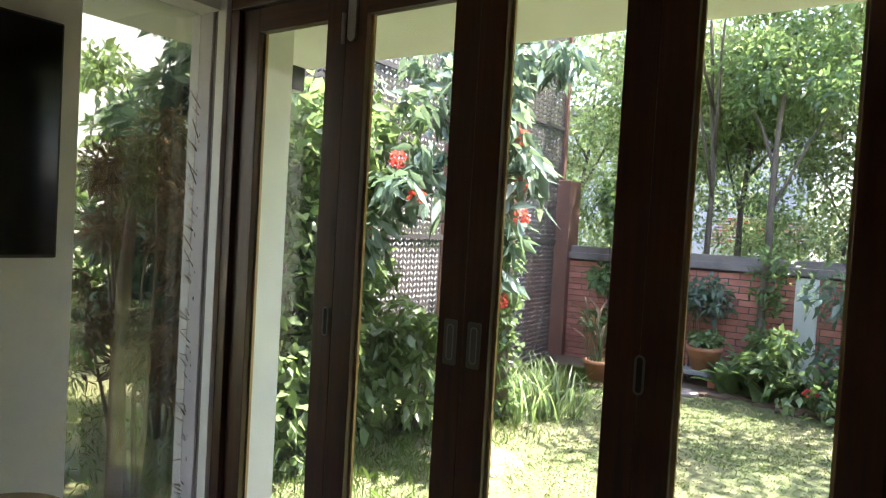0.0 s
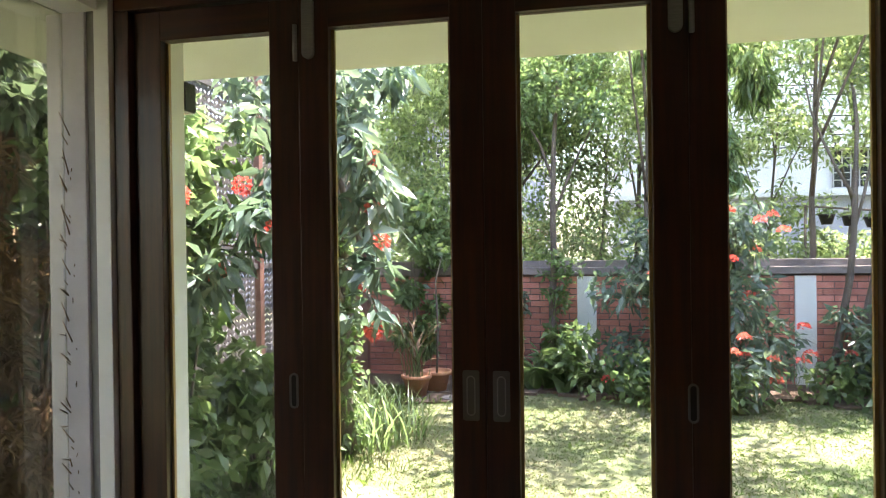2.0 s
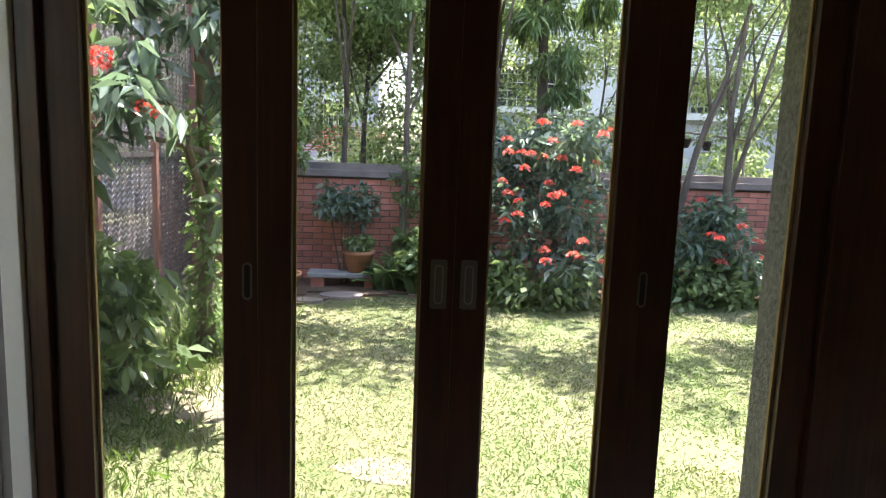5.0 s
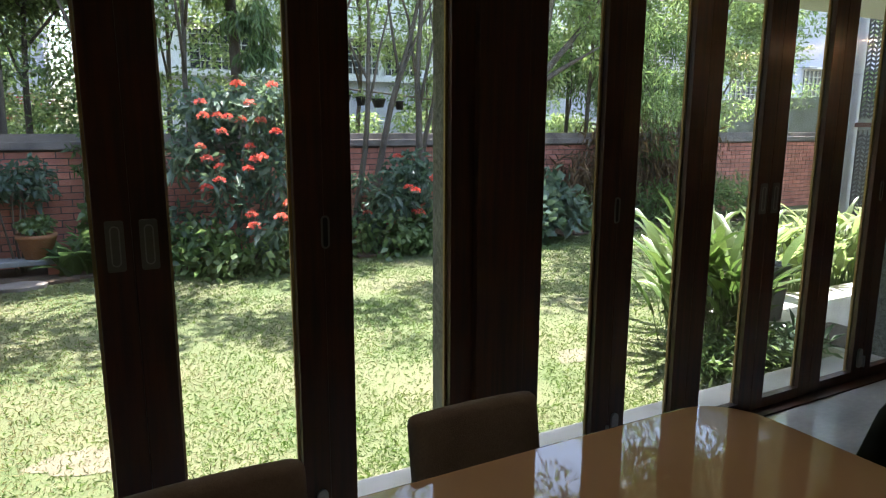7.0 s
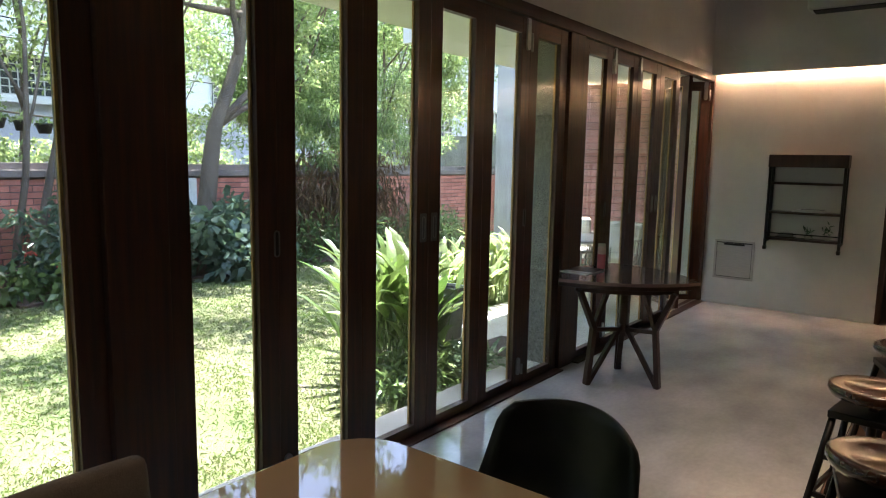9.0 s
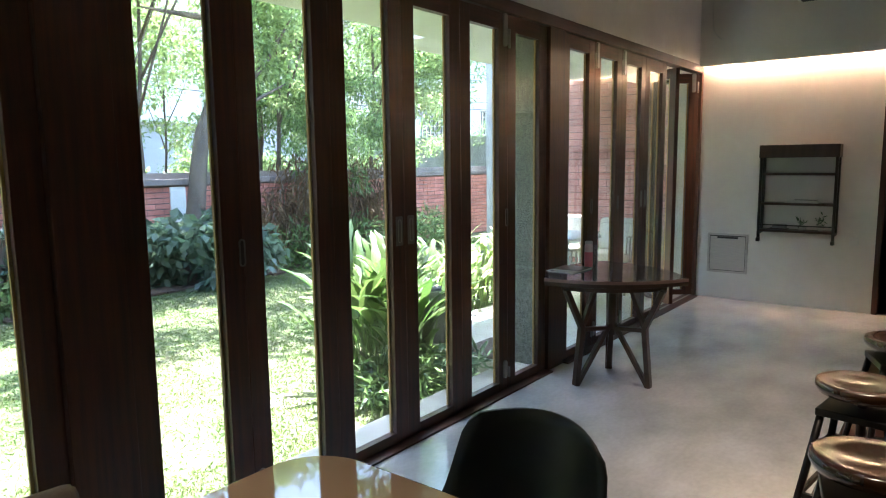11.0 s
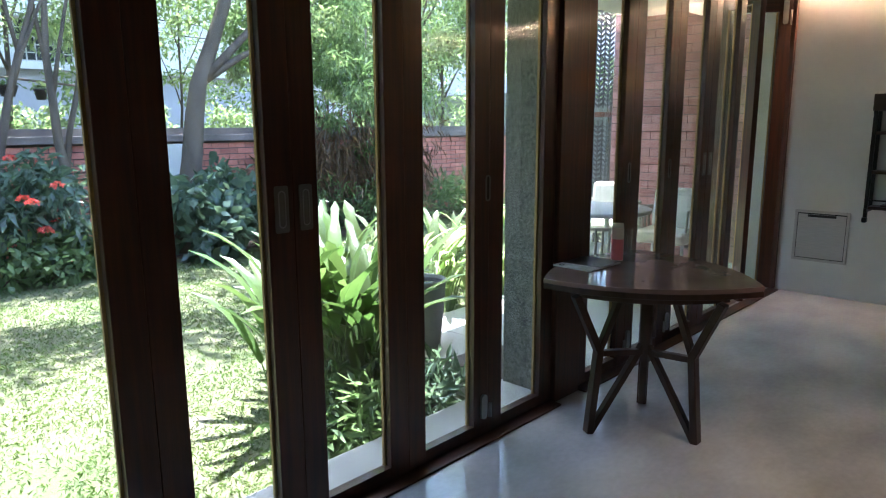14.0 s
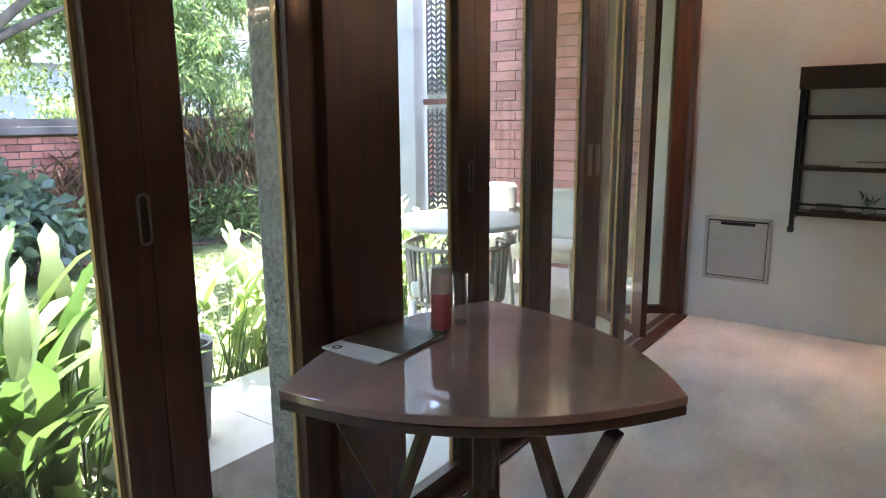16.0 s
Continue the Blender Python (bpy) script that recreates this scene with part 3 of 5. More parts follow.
# recessed warm ceiling spots over the dining table and the bar stools
for lx, ly, watt, cone in ((0.55, -1.45, 8.0, 50), (2.7, -2.25, 12.0, 56), (4.2, -2.2, 13.0, 60)):
    lamp = tagged(empty("ceiling_spot", lx, ly, CEIL), "small recessed warm ceiling spot", "lamp", "ceiling spots")
    lathe("rim", [(0.05, -0.010), (0.062, -0.008), (0.066, 0.0), (0.045, 0.0)], M["plastic_white"], lamp, 24)
    ld = bpy.data.lights.new("spot_light", 'SPOT')
    ld.energy, ld.spot_size, ld.spot_blend, ld.shadow_soft_size, ld.color = watt, radians(cone), 0.6, 0.05, (1.0, 0.74, 0.48)
    lo = new("spot_light", ld)
    lo.parent = lamp
    lo.location = (0, 0, -0.03)

# ---- garden walls ----
WY = 6.75
def brick_wall(name, x0, x1, y, z0, z1, material, label, length=0.25, height=0.08, joint=0.013, along="x", near=None, face=-1):
    """Brick courses standing proud of a mortar core. The wall faces -y (along x) or -x (along y)."""
    if along == "x":
        w = box(name, x0, x1, y, y + 0.22, z0, z1, M["mortar"])
    else:
        w = box(name, y, y + 0.22, x0, x1, z0, z1, M["mortar"])
    tagged(w, label, "wall", kind="structure")
    bw, bh = length, height
    bm = bmesh.new()
    add_box(bm, 0, bw - joint, -0.012, 0.03, 0, bh - joint)
    bmesh.ops.recalc_face_normals(bm, faces=bm.faces)
    me = bpy.data.meshes.new("brick")
    bm.to_mesh(me)
    bm.free()
    me.materials.append(material)
    count, verts, faces = 0, [], []
    rows = int((z1 - z0) / bh)
    for r in range(rows):
        off = -(r % 2) * bw / 2
        x = x0 + off
        while x < x1 - 0.02:
            a, b = max(x, x0), min(x + bw - joint, x1)
            full = b - a > bw - joint - 1e-4
            inside = near and near[0] <= a <= near[1] and r >= rows - near[2]
            if b - a > 0.03:
                z = z0 + r * bh
                if full and inside and count < 280:
                    ob = new("brick", me)
                    ob.parent = w
                    ob.matrix_basis = Matrix.Translation((a, y, z)) if along == "x" else Matrix.Translation((y, a + bw - joint, z)) @ pose(0, 0, 0, 0, 0, -90)
                    count += 1
                else:
                    i = len(verts)
                    for px, py, pz in ((0, 0, 0), (1, 0, 0), (1, 0, 1), (0, 0, 1), (0, 1, 0), (1, 1, 0), (1, 1, 1), (0, 1, 1)):
                        u, v, q = a + (b - a) * px, y - 0.012 + 0.042 * py + random.uniform(-0.001, 0.001), z + (bh - joint) * pz
                        verts.append((u, v, q) if along == "x" else (v, u, q))
                    faces += [(i, i + 1, i + 2, i + 3), (i + 1, i + 5, i + 6, i + 2), (i + 4, i, i + 3, i + 7), (i + 3, i + 2, i + 6, i + 7), (i, i + 4, i + 5, i + 1)]
            x += bw
    link("brickwork", verts, faces, material, w, kind="stuff")
    return w


# ---- street and houses behind ----
box("road", -60, 60, 8.6, 12.5, GZ - 0.019, GZ - 0.012, M["asphalt"])
tagged(bpy.data.objects["road"], "grey asphalt lane behind the garden wall", "road", kind="structure")


def house(x0, x1, y, z1, wallmat, windows, label, low=None):
    h = tagged(empty("house", (x0 + x1) / 2, y, GZ), label, "house")
    m = Matrix.Translation((-(x0 + x1) / 2, -y, -GZ))
    box("wall", x0, x1, y, y + 6, GZ - 0.05, z1, wallmat, h, m=m)
    if low:
        box("lower_wall", x0 - 0.02, x1 + 0.02, y - 0.12, y, GZ - 0.05, low, M["facade"], h, m=m)
        box("ledge", x0 - 0.05, x1 + 0.05, y - 0.3, y, low, low + 0.12, M["facade_white"], h, m=m)
    box("roof", x0 - 0.3, x1 + 0.3, y - 0.35, y + 6.2, z1, z1 + 0.2, M["cap"], h, m=m)
    for wx, wz, ww, wh in windows:
        w = box("window", wx, wx + ww, y - 0.03, y + 0.02, wz, wz + wh, M["win_dark"], h, m=m)
        bm = bmesh.new()
        for k in range(7):
            add_box(bm, wx + k * ww / 6 - 0.012, wx + k * ww / 6 + 0.012, y - 0.075, y - 0.05, wz, wz + wh, m=m)
        for k in range(6):
            add_box(bm, wx, wx + ww, y - 0.09, y - 0.076, wz + k * wh / 5 - 0.012, wz + k * wh / 5 + 0.012, m=m)
        part("grille", bm, M["grille"], w)
        box("sill", wx - 0.12, wx + ww + 0.12, y - 0.14, y - 0.005, wz - 0.1, wz - 0.02, M["facade_white"], w, m=m)
        box("sunshade", wx - 0.12, wx + ww + 0.12, y - 0.3, y - 0.005, wz + wh + 0.04, wz + wh + 0.12, M["facade_white"], w, m=m)
    return h


house(1.2, 16.0, 15.0, 8.0, M["facade_white"],
      [(2.4, 2.82, 1.45, 1.0), (6.1, 2.85, 1.1, 0.85), (7.4, 2.85, 1.1, 0.85), (11.5, 2.85, 1.5, 0.9), (2.4, 5.2, 1.45, 1.3), (6.3, 5.2, 1.6, 1.3)],
      "white two-storey house with barred windows and a grey-lavender base", 2.66)
house(-12.0, -0.6, 16.5, 5.0, M["facade"], [(-2.2, 1.4, 0.8, 1.4), (-5.2, 1.4, 1.2, 1.2), (-4.0, 3.4, 1.2, 1.0)],
      "pale old house with dark windows behind the trees")
house(18.0, 30.0, 14.0, 6.5, M["facade"], [(20, 2.4, 1.5, 1.2), (24, 2.4, 1.5, 1.2)], "grey house at the end of the lane")

# lane: low white fence with plants, a lean-to roof, and overhead cables
lf = box("lane_fence", 2.6, 15.0, 12.9, 13.05, GZ - 0.05, 1.25, M["facade_white"], bevel=0.01)
tagged(lf, "low white fence along the lane", "fence")
rf = tagged(empty("lean_to_roof", -1.2, 13.6, 1.55), "small red-tiled lean-to roof on white posts", "roof")
for k in range(9):
    box("tile_row", -0.95, 0.95, -0.62 + 0.14 * k, -0.47 + 0.14 * k, 0.07 * k, 0.07 * k + 0.03, M["rooftile"], rf)
for x in (-0.9, 0.9):
    box("post", x - 0.05, x + 0.05, -0.58, -0.48, -1.67, 0.0, M["plastic_white"], rf)
for k, z in enumerate((3.3, 3.55, 3.9, 4.3, 4.5, 5.0)):
    pts = [(-12 + 4 * i, 10.9 + 0.1 * k, z - 0.25 * math.sin(math.pi * (i % 4) / 4)) for i in range(9)]
    c = tube("overhead_cable", pts, 0.012, M["cable"], None, 5)
    tagged(c, "thin dark cable strung above the lane", "cable", "overhead cables")

# ---- plants ----
def bent(p0, p1, n=7, sway=0.1, seed=0):
    r = random.Random(seed)
    a, b = Vector(p0), Vector(p1)
    ox, oy = r.uniform(-1, 1), r.uniform(-1, 1)
    return [a.lerp(b, k / (n - 1)) + Vector((ox, oy, 0)) * sway * math.sin(math.pi * k / (n - 1)) + Vector((r.uniform(-1, 1), r.uniform(-1, 1), 0)) * sway * 0.15 for k in range(n)]


def tree(name, base, top, r0, limbs, crown, count, size, material, bark, label, seed, aspect=0.42, droop=0.3, sway=0.15, squash=0.8, trunk=None, up=0.35):
    """Tapered trunk with limbs, and a crown of single leaves gathered in uneven clumps. crown: (x, y, z, radius) of each clump."""
    t = tagged(empty(name, *base), label, name)
    o = Vector(base)
    rng = np.random.default_rng(seed)
    pts = [Vector(p) - o for p in trunk] if trunk else [p - o for p in bent(base, top, 9, sway, seed)]
    n = len(pts)
    tube("trunk", pts, [r0 * (1 - 0.65 * k / (n - 1)) * (1.25 if k == 0 else 1) for k in range(n)], bark, t, 10)
    for k, tip in enumerate(limbs):
        s = pts[int(n * (0.45 + 0.5 * (k % 4) / 4))]
        tube("limb", [p for p in bent(s, Vector(tip) - o, 6, 0.12, seed + k + 1)], [r0 * 0.42, r0 * 0.36, r0 * 0.3, r0 * 0.22, r0 * 0.15, r0 * 0.07], bark, t, 7)
    sub_c, sub_r = [], []
    for x, y, z, r in crown:
        for _ in range(9):
            d = rng.normal(size=3)
            d /= np.linalg.norm(d)
            sub_c.append(np.array((x, y, z)) - np.array(base) + d * r * rng.uniform(0.35, 1.0) * (1, 1, squash))
            sub_r.append(r * rng.uniform(0.22, 0.5))
    pos, nor = clumps(rng, sub_c, sub_r, count, 0.62, 0.8)
    leaves("crown", pos, size, material, t, aspect, droop, rng, nor * 0.5, up=up)
    return t


def bush(name, x, y, r, h, count, size, material, label, seed, flowers=0, aspect=0.42, droop=0.35, stems=7, z=None, flower_r=0.05, squash_y=1.0, low=0.15):
    """Stems from the ground, leaves in clumps over an uneven dome, and round flower heads of small petals."""
    z = GZ if z is None else z
    b = tagged(empty(name, x, y, z), label, "shrub")
    rng = np.random.default_rng(seed)
    c, rr = [], []
    for _ in range(26):
        a, q, u = rng.uniform(0, 2 * math.pi), math.sqrt(rng.uniform(0, 1)), rng.uniform(low, 0.93)
        w = 1.0 if u < 0.6 else math.sqrt(max(0.05, 1 - ((u - 0.6) / 0.45) ** 2))
        c.append((r * q * w * math.cos(a) * 0.85, r * q * w * math.sin(a) * 0.85 * squash_y, h * u))
        rr.append(r * rng.uniform(0.2, 0.38))
    for k in range(stems):
        q = c[k]
        tube("stem", bent((q[0] * 0.2, q[1] * 0.2, -0.02), q, 5, 0.05, seed + k), [0.016, 0.014, 0.011, 0.008, 0.004], M["bark"], b, 6)
    pos, nor = clumps(rng, c, rr, count, 0.6, 0.8)
    pos[:, 2] = np.maximum(pos[:, 2], 0.03)
    leaves("foliage", pos, size, material, b, aspect, droop, rng, nor * 0.6)
    k = 0
    while k < flowers:
        i = rng.integers(len(c))
        d = rng.normal(size=3) * (1, 0.5, 0.8) + (0.1, -1.0, 0.3)
        d /= np.linalg.norm(d)
        p = np.array(c[i]) + d * rr[i] * 1.15 - (0, 0.18 * (1 if c[i][1] < r * 0.3 else 2.2), 0)
        d2 = rng.normal(size=(64, 3))
        d2 /= np.linalg.norm(d2, axis=1)[:, None]
        d2[:, 2] = np.abs(d2[:, 2])
        leaves("flower_head", p + d2 * flower_r * 0.65 * (1, 1, 0.8), flower_r * 0.45, M["petal"], b, 0.7, 0.0, rng, d2 * 2)
        k += 1
    return b


def blades(name, positions, length, width, material, label, seed, spread=0.6, seg=5, curl=0.9, category="plant", stem=0.0, z=None):
    """Long arching leaves in tufts; each leaf a folded tapering strip."""
    b = tagged(empty(name, positions[0][0], positions[0][1], GZ if z is None else z), label, category)
    o = np.array((positions[0][0], positions[0][1]))
    rng = np.random.default_rng(seed)
    v, f, sv, sf = [], [], [], []
    for x, y, n, s in positions:
        for _ in range(n):
            a = rng.uniform(0, 2 * math.pi)
            ln = length * s * rng.uniform(0.6, 1.15)
            wd = width * s * rng.uniform(0.7, 1.2)
            lean = spread * rng.uniform(0.15, 1.1)
            bx, by = x - o[0] + rng.normal() * 0.06 * s, y - o[1] + rng.normal() * 0.06 * s
            bz = stem * rng.uniform(0.15, 1.0) * s if stem else 0.0
            d = np.array((math.cos(a), math.sin(a), 0.0))
            side = np.array((-math.sin(a), math.cos(a), 0.0))
            p = np.array((bx + d[0] * bz * 0.25, by + d[1] * bz * 0.25, bz))
            if stem:
                i = len(sv)
                for q, z_ in ((0.006, 0.0), (0.004, bz)):
                    cx, cy = (bx, by) if z_ == 0 else (p[0], p[1])
                    sv += [(cx + q, cy, z_), (cx - q * 0.5, cy + q * 0.87, z_), (cx - q * 0.5, cy - q * 0.87, z_)]
                sf += [(i, i + 1, i + 4, i + 3), (i + 1, i + 2, i + 5, i + 4), (i + 2, i, i + 3, i + 5)]
            th = lean
            i0 = len(v)
            for k in range(seg + 1):
                u = k / seg
                w = wd * (0.25 + 0.75 * math.sin(math.pi * min(1, u * 1.25 + 0.1) ** 0.8)) if u < 0.8 else wd * max(0.02, (1 - u) / 0.2 * 0.62)
                fold = w * 0.22
                v += [tuple(p + side * w / 2 + (0, 0, fold)), tuple(p), tuple(p - side * w / 2 + (0, 0, fold))]
                step = ln / seg
                p = p + (d * math.sin(th) + np.array((0, 0, math.cos(th)))) * step
                th += curl * rng.uniform(0.5, 1.1) / seg * 1.3
            for k in range(seg):
                j = i0 + 3 * k
                f += [(j, j + 1, j + 4, j + 3), (j + 1, j + 2, j + 5, j + 4)]
    link("leaf_blades", v, f, material, b, smooth=True)
    if sv:
        link("stems", sv, sf, M["leaf"], b)
    return b


rnd = random.Random(4)
# back wall, its coping, and the bed of soil in front of it
WALL_BACK = lambda: brick_wall("wall_garden", -3.2, 14.0, WY, GZ - 0.1, 1.235, M["brick"], "red brick garden wall with weathered coping", near=(-1.6, 4.6, 16))
bm = bmesh.new()
add_box(bm, -3.2, 14.0, WY - 0.07, WY + 0.27, 1.235, 1.325, 0.006)
add_box(bm, -3.2, 14.0, WY + 0.01, WY + 0.21, 1.325, 1.41)
part("coping", bm, M["cap"])
tagged(bpy.data.objects["coping"], "weathered grey concrete coping on the brick wall", "coping", kind="structure")
for x in (0.27, 2.85, 5.52):
    c = box("wall_pier", x, x + 0.24, WY - 0.035, WY + 0.2, GZ - 0.05, 1.21, M["paint_out"], bevel=0.006)
    tagged(c, "white painted pier in the brick garden wall", "pier", "wall piers")
bm = bmesh.new()
for k in range(60):
    x = -2.6 + k * 0.24
    d = 0.95 + 0.12 * math.sin(k * 1.7) + 0.08 * math.sin(k * 0.6)
    add_box(bm, x, x + 0.24, WY - d, WY, GZ - 0.06, GZ + 0.012)
part("soil_bed", bm, M["soil"])
tagged(bpy.data.objects["soil_bed"], "dark soil bed along the brick wall", "soil", kind="structure")
slab("bare_patch", [(-1.9 + 1.0 * math.cos(a / 14 * 6.283) * (1 + 0.2 * math.sin(a * 2.2)), 5.55 + 0.32 * math.sin(a / 14 * 6.283) * (1 + 0.3 * math.sin(a * 1.3))) for a in range(14)], GZ - 0.05, GZ + 0.004, M["soil"])
tagged(bpy.data.objects["bare_patch"], "bare brown earth patch", "soil", kind="structure")
for k, (x, y, r) in enumerate(((-0.75, 5.75, 0.26), (-1.1, 5.45, 0.17))):
    o = slab("stepping_stone", [(x + r * math.cos(a / 12 * 6.283) * (1 + 0.12 * math.sin(a * 3.1)), y + 0.7 * r * math.sin(a / 12 * 6.283)) for a in range(12)], GZ - 0.03, GZ + 0.018, M["cap"], bevel=0.006)
    tagged(o, "brownish flat stepping stone in the grass", "stone", "stepping stones")

# perforated screen at the west edge, with rusty posts
SX = -2.72
def chevron_panel(x0, y0, x1, y1, z0, z1, parent, pitch=0.06, period=0.115, bar=0.022):
    """Panel of upright zigzag bars with open gaps, running from (x0, y0) to (x1, y1)."""
    d = Vector((x1 - x0, y1 - y0, 0))
    ln = d.length
    d.normalize()
    nr = Vector((-d.y, d.x, 0)) * 0.004
    v, f = [], []
    cols = int(ln / pitch)
    rows = int((z1 - z0) / period)
    for c in range(cols):
        u0 = (c + 0.5) * pitch
        s = 1 if c % 2 else -1
        for r in range(rows):
            for q in (0, 1):
                za = z0 + (r + q * 0.5) * period
                i = len(v)
                for du, dz in ((-pitch * 0.46, -s * pitch * 0.35), (pitch * 0.46, s * pitch * 0.35)):
                    for h in (0, bar + 0.010):
                        for w in (-1, 1):
                            p = Vector((x0, y0, 0)) + d * (u0 + du) + nr * w
                            v.append((p.x, p.y, za + dz + h + period * 0.2))
                f += [(i, i + 4, i + 6, i + 2), (i + 1, i + 3, i + 7, i + 5), (i + 2, i + 6, i + 7, i + 3), (i, i + 1, i + 5, i + 4)]
        i = len(v)
        for uu in (u0 - 0.008, u0 + 0.008):
            for zz in (z0, z1):
                for w in (-1, 1):
                    p = Vector((x0, y0, 0)) + d * (uu + pitch / 2) + nr * w * 1.2
                    v.append((p.x, p.y, zz))
        f += [(i, i + 4, i + 6, i + 2), (i + 1, i + 3, i + 7, i + 5), (i + 2, i + 6, i + 7, i + 3)]
    return link("cut_panel", v, f, M["chev"], parent)


sf = tagged(empty("screen_fence", SX, 1.0, GZ), "tall dark metal screen with a cut chevron pattern and rusty posts", "fence")
PM = Vector((-SX, -1.0, -GZ))
ys = [1.0, 2.45, 3.9, 5.35, 6.75]
for a, b in zip(ys, ys[1:]):
    for z0, z1 in ((0.05, 1.55), (1.6, 3.1), (3.16, 4.6)):
        chevron_panel(0, a - 1.0 + 0.04, 0, b - 1.0 - 0.04, z0, z1, sf)
    for z in (0.02, 1.575, 3.13, 4.63):
        box("rail", -0.02, 0.02, a - 1.0 + 0.04, b - 1.0 - 0.04, z - 0.025, z + 0.025, M["chev"], sf)
for y in ys:
    box("post", -0.04, 0.04, y - 1.0 - 0.04, y - 1.0 + 0.04, -0.1, 4.7, M["rust"], sf, bevel=0.004)
pil = box("brick_pillar", SX - 0.15, SX + 0.2, WY - 0.12, WY + 0.22, GZ - 0.1, 2.3, M["rust"], bevel=0.01)
tagged(pil, "rust-red pillar at the corner of the garden", "pillar")

# creeper over the first bay of the screen
cr = tagged(empty("creeper", -2.36, 1.6, GZ), "dense leafy green creeper over the screen", "creeper")
rng = np.random.default_rng(11)
cc = [(rng.uniform(-0.25, 0.25), rng.uniform(-0.6, 0.85), rng.uniform(0.05, 2.6)) for _ in range(95)]
pos, nor = clumps(rng, cc, [rng.uniform(0.16, 0.30) for _ in cc], 8200, 0.6, 0.9)
leaves("foliage", pos, 0.115, M["leaf"], cr, 0.62, 0.5, rng, nor + (0.5, -0.5, 0))
for k in range(5):
    tube("stem", bent((-0.1 + 0.05 * k, -0.4 + 0.25 * k, -0.05), (0.1, -0.5 + 0.3 * k, 2.4), 7, 0.2, k), [0.012, 0.011, 0.01, 0.009, 0.008, 0.006, 0.004], M["bark"], cr, 6)


def flower(parent, p, r, rng):
    d2 = rng.normal(size=(120, 3))
    d2 /= np.linalg.norm(d2, axis=1)[:, None]
    leaves("flower_head", np.array(p) + d2 * r * 0.65, r * 0.4, M["petal"], parent, 0.75, 0.0, rng, d2 * 2)


rng = np.random.default_rng(12)
for p in ((0.47, -0.26, 2.05), (0.33, -0.10, 1.72)):
    flower(cr, p, 0.065, rng)

# big-leaved flowering tree by the screen: a leaning trunk whose boughs hang out towards the house
ft = tree("flowering_tree", (-1.66, 3.38, GZ), (-1.4, 2.4, 2.5), 0.07,
          [(-1.75, 1.95, 2.15), (-1.85, 1.75, 1.65), (-1.15, 2.4, 2.3), (-1.08, 2.2, 1.5), (-2.05, 2.6, 2.7), (-1.0, 2.08, 1.15)],
          [(-1.72, 1.95, 2.02, 0.30), (-1.62, 1.85, 1.72, 0.26), (-1.90, 1.75, 1.50, 0.26), (-1.18, 2.45, 2.28, 0.32), (-1.12, 2.45, 1.92, 0.24),
           (-1.10, 2.28, 1.52, 0.20), (-1.02, 2.10, 1.18, 0.15), (-1.55, 2.5, 2.62, 0.45), (-2.0, 2.8, 2.85, 0.5), (-1.35, 2.9, 2.9, 0.45)],
          1900, 0.175, M["leaf_dark"], M["bark"], "slender leaning tree with drooping glossy leaves and orange flower heads", 21, 0.36, 1.1,
          trunk=[(-1.66, 3.38, GZ), (-1.67, 3.38, 0.3), (-1.65, 3.36, 0.7), (-1.62, 3.30, 1.1), (-1.60, 3.18, 1.5), (-1.57, 3.0, 1.9), (-1.52, 2.75, 2.25), (-1.45, 2.5, 2.55)])
rng = np.random.default_rng(22)
for fx, fy, fz in ((-1.81, 1.90, 2.03), (-1.52, 1.76, 1.755), (-1.88, 1.72, 1.47), (-1.10, 2.44, 2.24), (-1.12, 2.48, 1.90), (-1.10, 2.22, 1.39), (-0.99, 2.04, 1.09), (-1.02, 2.35, 1.66)):
    flower(ft, (fx + 1.66, fy - 3.38, fz - GZ), 0.068, rng)
vine = tagged(empty("trunk_vine", -1.64, 3.34, GZ), "small-leaved vine climbing the leaning trunk", "creeper")
vc = [(0.02 * math.sin(k * 2.0) + 0.05 * (k / 14) ** 2, 0.02 * math.cos(k * 2.3) - 0.30 * (k / 14) ** 3, 0.12 + 0.125 * k) for k in range(15)]
pos, nor = clumps(rng, vc, [0.13 + 0.04 * math.sin(k * 1.9) for k in range(15)], 900, 0.6, 1.0)
leaves("foliage", pos, 0.075, M["leaf"], vine, 0.6, 0.5, rng, nor)
bush("shrub", -2.05, 2.55, 0.42, 0.95, 700, 0.16, M["leaf"], "young leafy shrub with broad drooping leaves", 31, droop=0.7)
blades("lily_clump", [(-2.0 + 0.12 * k, 3.6 + 0.3 * math.sin(k * 2.1), 16, 1.0) for k in range(8)], 0.62, 0.022, M["leaf"], "clump of long narrow strap leaves at the foot of the screen", 32, 0.45)
blades("lily_clump", [(-2.05 + 0.09 * k, 4.4 + 0.25 * math.sin(k * 1.3), 12, 0.8) for k in range(6)], 0.55, 0.02, M["leaf_light"], "clump of pale strap leaves in the grass", 33, 0.5)

